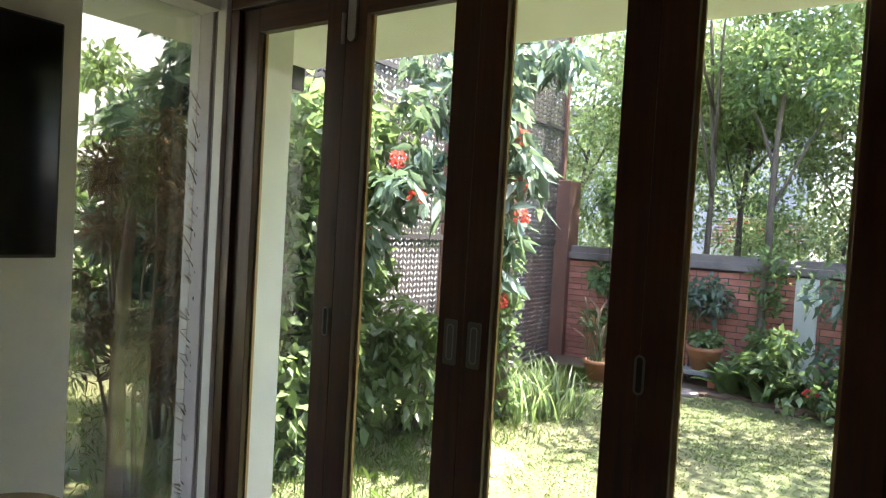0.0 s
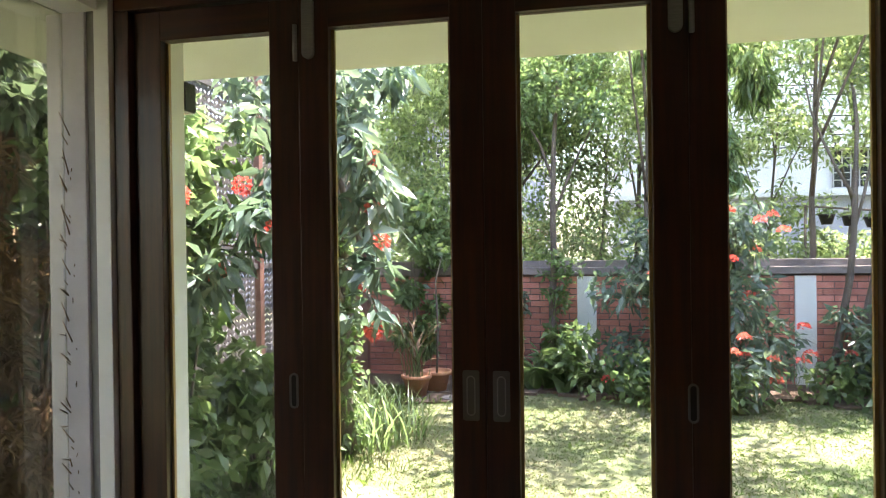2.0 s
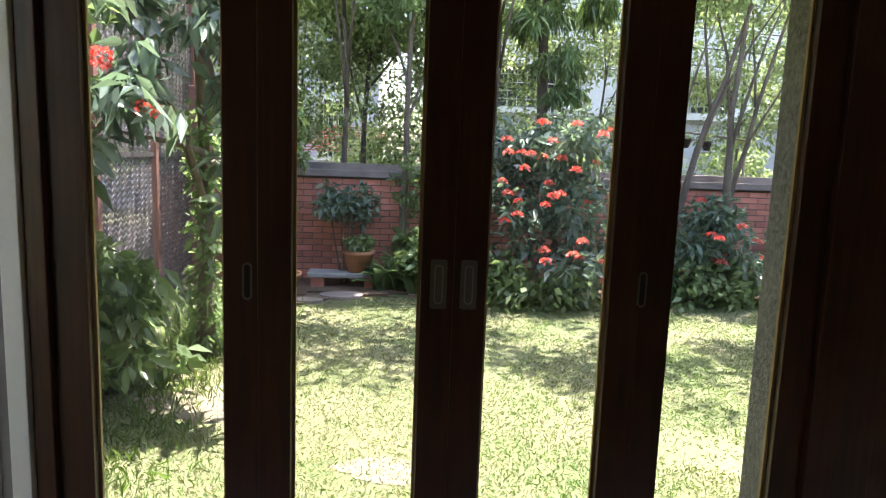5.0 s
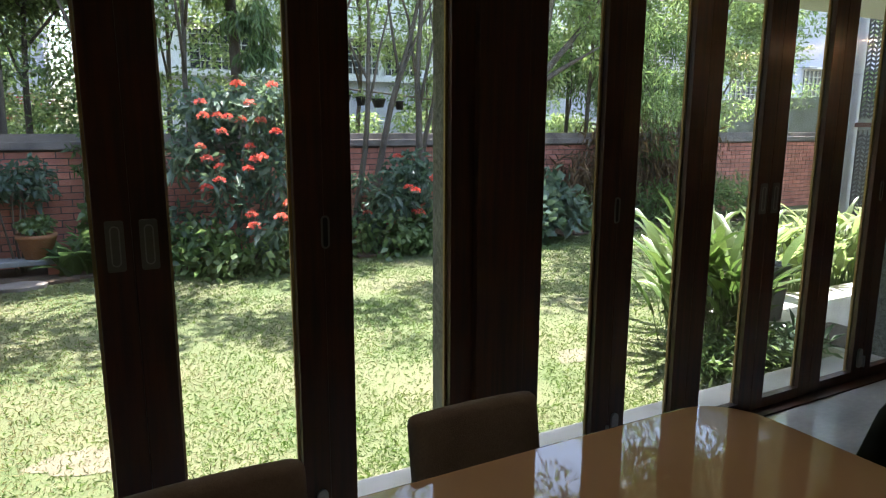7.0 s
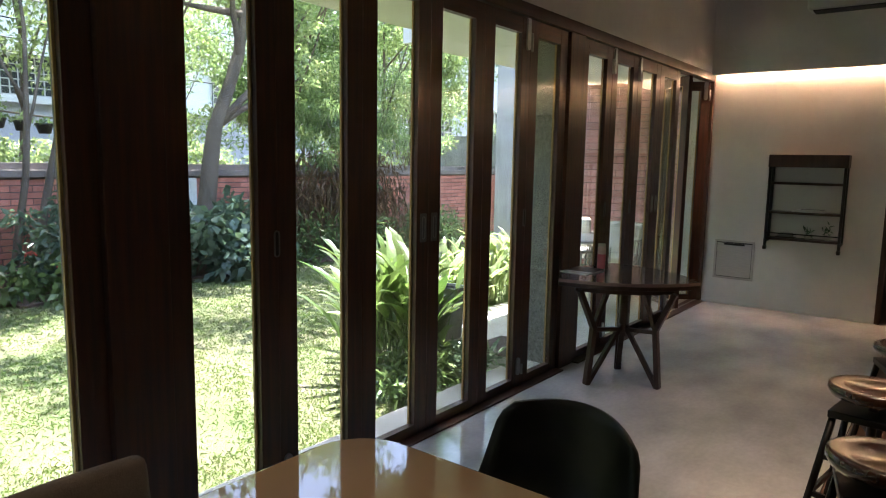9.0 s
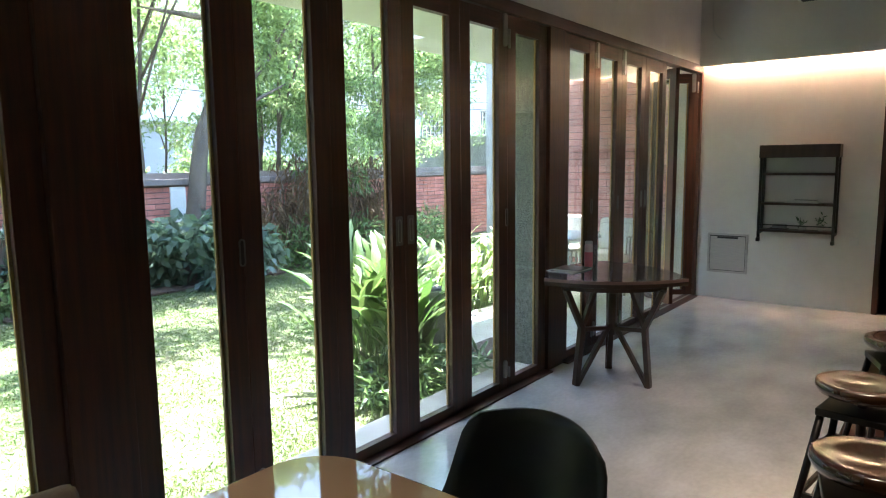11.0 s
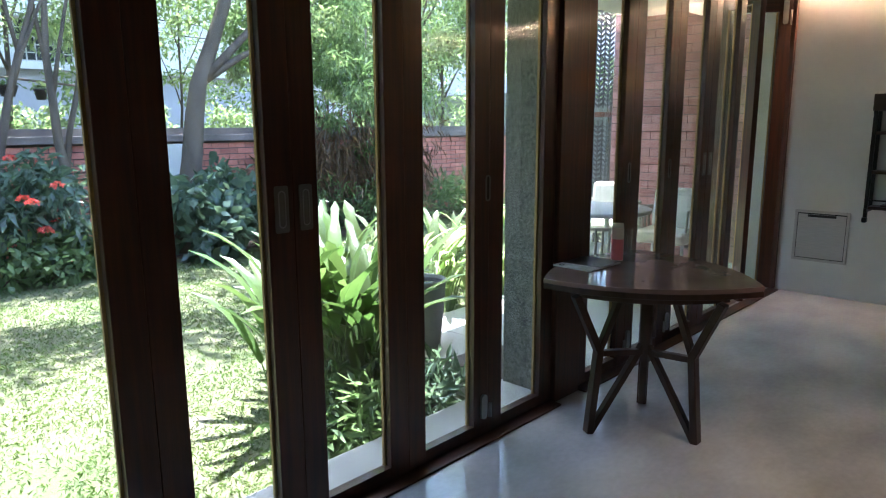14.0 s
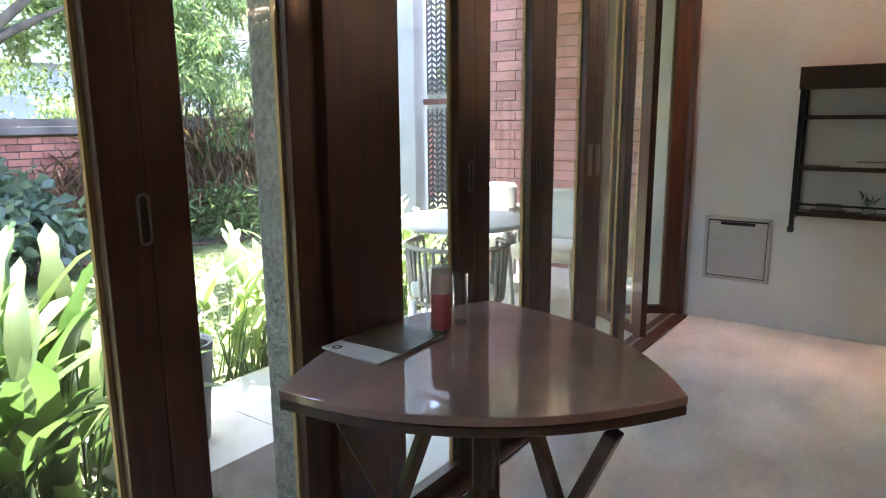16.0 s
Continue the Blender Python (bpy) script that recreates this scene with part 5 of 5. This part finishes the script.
wg = leaves("west_grass", np.stack([rng.uniform(-6.5, -1.6, 9000), rng.uniform(-3.5, 1.5, 9000), np.full(9000, GZ - 0.02)], 1), 0.07, M["grass"], None, 0.16, -1.3, rng, None, kind="stuff", jitter=0.6)
tagged(wg, "grass beside the house", "grass")

# ---- east court ----
COURT = lambda: brick_wall("wall_court", -0.6, 2.2, 8.85, -0.3, 3.6, M["brick2"], "pinkish red brick wall of the court", along="y", near=(0.5, 2.2, 40), length=0.42, height=0.092, joint=0.008)
box("court_post", 8.82, 9.05, 3.12, 3.45, GZ - 0.05, 3.6, M["concrete"], bevel=0.006)
tagged(bpy.data.objects["court_post"], "pale concrete post at the end of the court", "post")
es = tagged(empty("court_screen", 9.0, 2.25, GZ), "cut metal screen panel with a chevron pattern in the court", "fence")
chevron_panel(0, 0.05, 0, 0.85, 0.05, 1.6, es)
chevron_panel(0, 0.05, 0, 0.85, 1.75, 3.4, es)
for z in (0.02, 1.67, 3.42):
    box("rail", -0.03, 0.03, 0.0, 0.9, z - 0.03, z + 0.03, M["rust"], es)
box("east_wall_far", 14.9, 15.1, -3, 12, GZ - 0.1, 2.2, M["grey_conc"])
tagged(bpy.data.objects["east_wall_far"], "far grey boundary wall", "wall", kind="structure")


def patio_table(x, y):
    t = tagged(empty("patio_table", x, y, -0.012), "round white patio table with a thick pale edge", "table")
    lathe("tabletop", [(0.02, 0.695), (0.42, 0.695), (0.45, 0.71), (0.455, 0.73), (0.44, 0.74), (0.02, 0.74)], M["plastic_white"], t, 40)
    for k in range(4):
        a = radians(45 + 90 * k)
        tube("leg", [(0.36 * math.cos(a), 0.36 * math.sin(a), 0), (0.30 * math.cos(a), 0.30 * math.sin(a), 0.70)], [0.016, 0.022], M["plastic_white"], t, 10)
    return t


def rope_chair(back=True):
    c = empty("patio_chair")
    part("cushion", padded(0.50, 0.50, 0.11, 0.04, Matrix.Translation((0, 0, 0.36))), M["cushion"], c, smooth=True)
    if back:
        part("back_cushion", padded(0.44, 0.12, 0.40, 0.05, pose(0, 0.20, 0.45, -10, 0, 0)), M["cushion"], c, smooth=True)
    arc = [(0.30 * math.cos(radians(a)), 0.05 + 0.27 * math.sin(radians(a))) for a in range(-40, 221, 20)]
    tube("arm_rail", [(x, y, 0.66) for x, y in arc], 0.014, M["rope"], c, 8)
    tube("seat_rail", [(x * 0.92, y * 0.95, 0.34) for x, y in arc], 0.014, M["rope"], c, 8)
    for a in range(-40, 221, 10):
        x, y = 0.30 * math.cos(radians(a)), 0.05 + 0.27 * math.sin(radians(a))
        tube("rope_strand", [(x * 0.92, y * 0.95, 0.34), (x, y, 0.66)], 0.011, M["rope"], c, 5)
    for x in (-0.22, 0.22):
        for y in (-0.2, 0.24):
            tube("leg", [(x * 1.1, y * 1.1, 0), (x, y, 0.36)], 0.014, M["plastic_white"], c, 8)
    return c


patio_table(6.80, 1.13)
low = rope_chair(False)
low.matrix_basis = pose(6.42, 0.90, -0.012, 0, 0, 118)
tagged(low, "rope-woven patio armchair with a cream seat pad", "chair", "patio chairs")
rc = rope_chair()
rc.matrix_basis = pose(7.66, 0.90, -0.012, 0, 0, -85)
tagged(rc, "rope-woven patio armchair with tall cream cushions", "chair", "patio chairs")
copy_thing(rc, pose(7.85, 1.62, -0.012, 0, 0, -70))

# ---- dining table and chairs ----
def rounded(x0, x1, y0, y1, r, n=10, bulge=0.0):
    pts = []
    for cx, cy, a0 in ((x1 - r, y1 - r, 0), (x0 + r, y1 - r, 90), (x0 + r, y0 + r, 180), (x1 - r, y0 + r, 270)):
        for k in range(n + 1):
            a = radians(a0 + 90 * k / n)
            pts.append((cx + r * math.cos(a), cy + r * math.sin(a)))
    return pts


def dining_table():
    t = tagged(empty("dining_table", 0.325, -1.42, 0), "glossy beige dining table with rounded corners", "table")
    slab("tabletop", rounded(-1.15, 1.15, -0.46, 0.46, 0.17), 0.718, 0.75, M["tabletop"], t, bevel=0.008)
    for x in (-0.9, 0.9):
        for y in (-0.33, 0.33):
            tube("leg", [(x * 1.03, y * 1.05, 0.0), (x, y, 0.70)], [0.022, 0.034], M["table_wood"], t, 12)
    bm = bmesh.new()
    add_box(bm, -0.92, 0.92, -0.35, -0.325, 0.645, 0.718)
    add_box(bm, -0.92, 0.92, 0.325, 0.35, 0.645, 0.718)
    add_box(bm, -0.93, -0.905, -0.325, 0.325, 0.645, 0.718)
    add_box(bm, 0.905, 0.93, -0.325, 0.325, 0.645, 0.718)
    part("apron", bm, M["table_wood"], t)
    return t


def upholstered_chair():
    """Seat faces -y; the back is at +y."""
    c = empty("dining_chair")
    part("seat", padded(0.46, 0.46, 0.09, 0.03, Matrix.Translation((0, -0.02, 0.40))), M["fabric"], c, smooth=True)
    part("backrest", padded(0.365, 0.055, 0.415, 0.024, pose(0, 0.215, 0.43, -9, 0, 0), bend=-0.02), M["fabric"], c, smooth=True)
    for x in (-0.19, 0.19):
        for y in (-0.20, 0.17):
            tube("leg", [(x * 1.08, y * 1.1, 0), (x, y, 0.42)], [0.012, 0.018], M["table_wood"], c, 10)
    return c


dining_table()
ch = upholstered_chair()
ch.matrix_basis = pose(0.705, -1.105, 0, 0, 0, 0)
tagged(ch, "grey-brown upholstered dining chair tucked under the table", "chair", "dining chairs")
copy_thing(ch, pose(0.066, -1.175, 0, 0, 0, 0))


def shell_chair():
    """A black one-piece shell on tapered legs; the back is at +y."""
    c = empty("shell_chair")
    bm = bmesh.new()
    nu, nv = 15, 22
    grid = []
    for j in range(nv):
        v = j / (nv - 1)
        row = []
        for i in range(nu):
            u = 2 * i / (nu - 1) - 1
            if v < 0.5:
                q = v / 0.5
                y = -0.22 + 0.40 * q
                z = 0.445 - 0.02 * math.sin(q * math.pi) + 0.05 * u * u * q
                half = 0.21 + 0.065 * q
                x = u * half
            else:
                q = (v - 0.5) / 0.5
                y = 0.18 + 0.07 * math.sin(min(1, q * 2) * math.pi / 2) + 0.05 * q
                z = 0.445 + 0.02 + 0.37 * q ** 1.15
                half = 0.275 - 0.055 * q
                top = max(0.0, (q - 0.78) / 0.22)
                half *= math.sqrt(max(0.04, 1 - 0.30 * top ** 2.4))
                x = u * half
                y -= 0.17 * u * u * (1 - 0.5 * q)
                z -= 0.02 * u * u * top
            row.append(bm.verts.new((x, y, z)))
        grid.append(row)
    for j in range(nv - 1):
        for i in range(nu - 1):
            bm.faces.new((grid[j][i], grid[j][i + 1], grid[j + 1][i + 1], grid[j + 1][i]))
    bmesh.ops.recalc_face_normals(bm, faces=bm.faces)
    bmesh.ops.solidify(bm, geom=list(bm.faces), thickness=0.012)
    part("shell", bm, M["black"], c, smooth=True)
    for x in (-0.2, 0.2):
        for y in (-0.2, 0.2):
            tube("leg", [(x * 1.15, y * 1.15, 0), (x * 0.55, y * 0.5, 0.43)], [0.011, 0.016], M["black_steel"], c, 10)
    return c


sc = shell_chair()
sc.matrix_basis = pose(1.580, -1.455, 0, 0, 0, -93)
tagged(sc, "black moulded shell chair at the end of the dining table", "chair")


# ---- three-cornered side table ----
def bistro_table():
    cx, cy = 4.64, -0.43
    t = tagged(empty("side_table", cx, cy, 0), "dark three-cornered table with curved edges and a glossy top", "table")
    corners = [(4.155 - cx, -0.172 - cy), (4.667 - cx, -0.958 - cy), (5.10 - cx, -0.150 - cy)]
    pts = []
    for k in range(3):
        a, b = Vector(corners[k]), Vector(corners[(k + 1) % 3])
        o = Vector((0, 0)) - (a + b) / 2
        out = -o.normalized()
        for s in range(14):
            f = s / 14
            p = a.lerp(b, f) + out * 0.13 * 4 * f * (1 - f)
            pts.append((p.x, p.y))
    slab("tabletop", pts, 0.728, 0.75, M["bistro"], t, bevel=0.003)
    slab("edge_band", [(x * 0.997, y * 0.997) for x, y in pts], 0.702, 0.728, M["table_wood"], t, bevel=0.004)
    slab("under_frame", [(x * 0.74, y * 0.74) for x, y in pts], 0.655, 0.7018, M["table_wood"], t, bevel=0.004)
    feet = [(4.315 - cx, -0.335 - cy), (4.555 - cx, -0.752 - cy), (4.81 - cx, -0.352 - cy)]
    hub = Vector(((feet[0][0] + feet[1][0] + feet[2][0]) / 3, (feet[0][1] + feet[1][1] + feet[2][1]) / 3, 0))
    # a bent leg towards each corner: foot, knee, and a fork to the frame
    for k in range(3):
        f = Vector((*feet[k], 0))
        r = f - hub
        knee = hub + r * 0.86 + Vector((0, 0, 0.41))
        top = hub + r * 1.30 + Vector((0, 0, 0.672))
        inner = hub + r * 0.48 + Vector((0, 0, 0.672))
        bm = bmesh.new()
        def bar(a, b, w=0.050, d=0.034):
            z = (b - a).normalized()
            x = z.cross(Vector((0, 0, 1))).normalized()
            y = z.cross(x)
            m = Matrix((x, y, z)).transposed().to_4x4()
            m.translation = a
            add_box(bm, -w / 2, w / 2, -d / 2, d / 2, 0, (b - a).length, 0.004, m)
        bar(f, knee)
        bar(knee - Vector((0, 0, 0.01)), top)
        bar(knee - Vector((0, 0, 0.01)), inner, 0.038, 0.028)
        part("leg", bm, M["table_wood"], t)
        bm = bmesh.new()
        bar(hub + r * 0.84 + Vector((0, 0, 0.39)), hub + Vector((0, 0, 0.375)), 0.036, 0.028)
        bar(hub + r * 0.97 + Vector((0, 0, 0.004)), hub + r * 0.05 + Vector((0, 0, 0.41)), 0.036, 0.028)
        part("brace", bm, M["table_wood"], t)
    tube("post", [hub + Vector((0, 0, 0.33)), hub + Vector((0, 0, 0.666))], 0.032, M["table_wood"], t, 6)
    return t


bistro_table()


def bottle(x, y):
    b = tagged(empty("bottle", x, y, 0.75), "frosted glass bottle half full of pink drink", "bottle")
    lathe("body", [(0.028, 0), (0.030, 0.004), (0.030, 0.160), (0.026, 0.172), (0.026, 0.175)], M["frost"], b)
    lathe("drink", [(0.0285, 0.003), (0.0304, 0.006), (0.0304, 0.112), (0.0285, 0.113)], M["pink"], b)
    lathe("cap", [(0.027, 0.172), (0.0275, 0.174), (0.0275, 0.188), (0.0265, 0.19)], M["ceramic"], b)


def tumbler(x, y):
    g = tagged(empty("drinking_glass", x, y, 0.75), "tall clear drinking glass", "glass")
    lathe("glass_body", [(0.021, 0.0), (0.022, 0.003), (0.024, 0.155), (0.0225, 0.155), (0.020, 0.014), (0.002, 0.012)], M["tumbler"], g)


M["frost"] = mat("frosted_bottle", (0.80, 0.66, 0.62), 0.4, var=(0.80, 0.50, 0.48), scale=8)
M["frost"].node_tree.nodes["Principled BSDF"].inputs["Transmission Weight"].default_value = 0.3
M["pink"] = mat("pink_drink", (0.82, 0.22, 0.26), 0.3, scale=6, amount=0.3)
M["tumbler"] = glass_mat("tumbler_glass", (0.95, 0.97, 0.97), 0.8, 0.06, 0.02)
bottle(4.748, -0.208)
tumbler(4.828, -0.221)


def magazine(x, y, z, rz, w, d, h, cover, label):
    b = tagged(empty("magazine", x, y, z), label, "magazine", "papers on the side table")
    b.matrix_basis = pose(x, y, z, 0, 0, rz)
    box("pages", -w / 2, w / 2, -d / 2, d / 2, 0, h * 0.8, M["paper"], b)
    box("cover", -w / 2 - 0.002, w / 2 + 0.002, -d / 2 - 0.002, d / 2 + 0.002, h * 0.8, h, cover, b)
    return b


mg = magazine(4.55, -0.155, 0.75, -2, 0.275, 0.21, 0.006, M["paper"], "white printed leaflet lying on the side table")
bm = bmesh.new()
for k in range(12):
    a0, a1 = 2 * math.pi * k / 12, 2 * math.pi * (k + 1) / 12
    add_box(bm, -0.115 + 0.011 * math.cos(a0) - 0.003, -0.115 + 0.011 * math.cos(a0) + 0.003, 0.07 + 0.011 * math.sin(a0) - 0.003, 0.07 + 0.011 * math.sin(a0) + 0.003, 0.006, 0.0065)
part("round_mark", bm, M["slot"], mg)
magazine(4.585, -0.160, 0.756, 3, 0.20, 0.205, 0.005, M["cover"], "dark glossy magazine on top of the leaflet")


# ---- on the east wall ----
def wall_box():
    y0, y1, z0, z1 = -0.553, -0.138, 0.285, 0.715
    b = tagged(empty("wall_hatch", WX1, (y0 + y1) / 2, z0), "flush steel hatch panel set in the white wall", "hatch")
    m = Matrix.Translation((-WX1, -(y0 + y1) / 2, -z0))
    bm = bmesh.new()
    for a in ((y0, y0 + 0.022, z0, z1), (y1 - 0.022, y1, z0, z1), (y0 + 0.022, y1 - 0.022, z0, z0 + 0.022), (y0 + 0.022, y1 - 0.022, z1 - 0.022, z1)):
        add_box(bm, WX1 - 0.016, WX1, a[0], a[1], a[2], a[3], 0.003, m)
    part("frame", bm, M["panelsteel"], b)
    box("backing", WX1 - 0.006, WX1 - 0.001, y0 + 0.022, y1 - 0.022, z0 + 0.022, z1 - 0.022, M["slot"], b, m=m)
    d = box("door", WX1 - 0.013, WX1 - 0.006, y0 + 0.027, y1 - 0.027, z0 + 0.028, z1 - 0.032, M["panelsteel"], b, m=m, bevel=0.002)
    # flat plate, coloured near-black for the shade inside the grip
    box("grip_slot", WX1 - 0.0135, WX1 - 0.0125, y0 + 0.10, y1 - 0.10, z1 - 0.055, z1 - 0.034, M["slot"], d, m=m)


wall_box()


def wall_shelf():
    ya, yb = -1.370, -0.668      # outer sides
    z0, z1 = 0.74, 1.64
    D = 0.17
    s = tagged(empty("wall_shelf", WX1, (ya + yb) / 2, z0), "dark wooden wall rack with three shelves", "shelf")
    m = Matrix.Translation((-WX1, -(ya + yb) / 2, -z0))
    for y in (ya, yb - 0.026):
        box("side_post", WX1 - D, WX1 - D + 0.03, y, y + 0.026, z0 - 0.03, z1, M["black_steel"], s, m=m, bevel=0.003)
        box("side_post", WX1 - 0.03, WX1 - 0.001, y, y + 0.026, z0 + 0.02, z1 - 0.06, M["black_steel"], s, m=m, bevel=0.003)
        bm = bmesh.new()
        add_box(bm, WX1 - D - 0.015, WX1 - 0.001, y + 0.002, y + 0.024, z0 + 0.01, z0 + 0.04, 0.003, m)
        add_box(bm, WX1 - D - 0.02, WX1 - D + 0.03, y - 0.004, y + 0.03, z0 - 0.07, z0 - 0.03, 0.008, m)
        part("bracket", bm, M["black_steel"], s)
    box("top_board", WX1 - D - 0.005, WX1 - 0.001, ya - 0.008, yb + 0.008, z1 - 0.115, z1 + 0.012, M["table_wood"], s, m=m, bevel=0.004)
    for z in (0.785, 1.06, 1.36):
        box("shelf_board", WX1 - D + 0.004, WX1 - 0.001, ya + 0.0265, yb - 0.0265, z - 0.012, z + 0.012, M["table_wood"], s, m=m, bevel=0.002)
    for z in (0.845,):
        box("front_rail", WX1 - D + 0.002, WX1 - D + 0.012, ya + 0.0265, yb - 0.0265, z - 0.006, z + 0.006, M["black_steel"], s, m=m)
    return s


wall_shelf()


def small_pot(x, y, z, r, label, plant=True):
    p = tagged(empty("ornament", x, y, z), label, "ornament", "ornaments on the rack")
    lathe("pot", [(r * 0.6, 0), (r, r * 0.7), (r * 0.8, r * 1.5), (r * 0.5, r * 1.7)], M["ceramic"], p, 16)
    if plant:
        rg = np.random.default_rng(int(abs(y) * 1000))
        pts = rg.normal(size=(26, 3)) * (0.02, 0.02, 0.035) + (0, 0, r * 2.6)
        leaves("sprig", pts, 0.05, M["leaf_dark"], p, 0.3, -0.6, rg)


small_pot(7.80, -1.06, 0.798, 0.030, "small white pot with a dry sprig on the rack")
small_pot(7.80, -1.24, 0.798, 0.034, "small dark-leaved plant in a pot on the rack")
tray = tagged(empty("tray", 7.80, -0.86, 0.798), "low dark tray of trinkets on the rack", "tray")
box("tray_base", -0.05, 0.05, -0.09, 0.09, 0, 0.012, M["table_wood"], tray, bevel=0.003)
box("trinket_box", -0.03, 0.03, -0.07, 0.06, 0.0121, 0.05, M["grey_conc"], tray, bevel=0.006)
for k, (h, w_) in enumerate(((0.010, 0.30), (0.012, 0.25), (0.008, 0.20))):
    z = 1.0725 + sum((0.010, 0.012, 0.008)[:k])
    b = tagged(empty("book", 7.80, -1.06 - 0.015 * k, z), "thin pale book lying flat on the rack", "book", "books on the rack")
    box("pages", -0.06, 0.06, -w_ / 2, w_ / 2, 0.001, h - 0.001, M["paper"], b)
    box("cover", -0.062, 0.062, -w_ / 2 - 0.002, w_ / 2 + 0.002, h - 0.001, h, M["cover"] if k == 2 else M["plastic_white"], b)

sw = tagged(empty("light_switch", WX1, -1.52, 0.66), "white wall switch plate", "switch")
box("plate", -0.009, 0.0, -0.04, 0.04, 0, 0.085, M["plastic_white"], sw, bevel=0.003)
box("rocker", -0.012, -0.0085, -0.02, 0.02, 0.02, 0.065, M["plastic_white"], sw, bevel=0.001)

ac = tagged(empty("air_conditioner", WX1 - 0.13, -1.40, 3.0), "white wall-mounted air conditioner with a dark outlet slot", "air conditioner")
part("body", padded(0.95, 0.22, 0.30, 0.035, pose(-0.112, 0, 0.02, 0, 0, 90)), M["plastic_white"], ac, smooth=True)
# flat plate; the outlet's inner shade is put into its colour
box("outlet_slot", -0.215, -0.03, -0.42, 0.42, 0.012, 0.0195, M["slot"], ac)
tube("cable", [(WX1 - 0.14, -0.16, 3.40), (WX1 - 0.14, -0.13, 3.1), (WX1 - 0.14, -0.15, 2.85), (WX1 - 0.14, -0.2, 2.78), (WX1 - 0.14, -0.24, 2.75)], 0.006, M["plastic_white"])
tagged(bpy.data.objects["cable"], "thin white cable hanging down the bulkhead", "cable")

# ---- television on the west wall ----
tv = tagged(empty("television", WX0, -1.47, 1.367), "large black flat television on the white wall", "television")
box("housing", 0.0, 0.045, -0.76, 0.76, 0, 0.82, M["black"], tv, bevel=0.006)
box("screen", 0.0455, 0.048, -0.75, 0.75, 0.012, 0.81, M["screen_tv"], tv)


# ---- bar stools ----
def stool():
    s = empty("bar_stool")
    prof = [(0.02, 0.600), (0.12, 0.600), (0.158, 0.612), (0.168, 0.632), (0.165, 0.652), (0.150, 0.657), (0.10, 0.650), (0.045, 0.644), (0.004, 0.643)]
    lathe("seat", prof, M["stool"], s, 40)
    box("seat_frame", -0.13, 0.13, -0.13, 0.13, 0.525, 0.555, M["black_steel"], s, bevel=0.004)
    tube("spindle", [(0, 0, 0.44), (0, 0, 0.60)], 0.018, M["black_steel"], s, 12)
    for x in (-1, 1):
        for y in (-1, 1):
            tube("leg", [(x * 0.19, y * 0.19, 0), (x * 0.112, y * 0.112, 0.53)], [0.017, 0.017], M["black_steel"], s, 4)
    for z, k in ((0.20, 0.160), (0.36, 0.137)):
        bm = bmesh.new()
        for a in range(4):
            m = pose(0, 0, 0, 0, 0, 90 * a)
            add_box(bm, -k, k, k - 0.008, k + 0.008, z - 0.01, z + 0.01, 0, m)
        part("foot_ring", bm, M["black_steel"], s)
    return s


st = stool()
st.matrix_basis = pose(2.52, -2.18, 0, 0, 0, 12)
tagged(st, "dark lacquered round bar stool on four black legs", "stool", "bar stools")
copy_thing(st, pose(3.27, -2.08, 0, 0, 0, -8))
copy_thing(st, pose(4.12, -2.16, 0, 0, 0, 20))

# ---- planks, tiles and bricks ----
pm = bpy.data.meshes.new("plank")
bm = bmesh.new()
add_box(bm, 0, 1.196, 0, 0.136, -0.012, 0.0)
bmesh.ops.recalc_face_normals(bm, faces=bm.faces)
bm.to_mesh(pm)
bm.free()
pm.materials.append(M["wood_floor"])
hm = bpy.data.meshes.new("plank")
bm = bmesh.new()
add_box(bm, 0, 0.596, 0, 0.136, -0.012, 0.0)
bmesh.ops.recalc_face_normals(bm, faces=bm.faces)
bm.to_mesh(hm)
bm.free()
hm.materials.append(M["wood_floor"])
for r in range(20):
    for k in range(8):
        x = WX0 + (-0.6 if r % 2 else 0.0) + k * 1.2
        x = min(max(x, WX0), WX1 - 1.2)
        o = new("plank", hm if r % 2 and k == 0 else pm)
        o.parent = wfloor
        o.location = (x, -2.02 - 0.14 * r, 0.0)
WALL_BACK()
COURT()
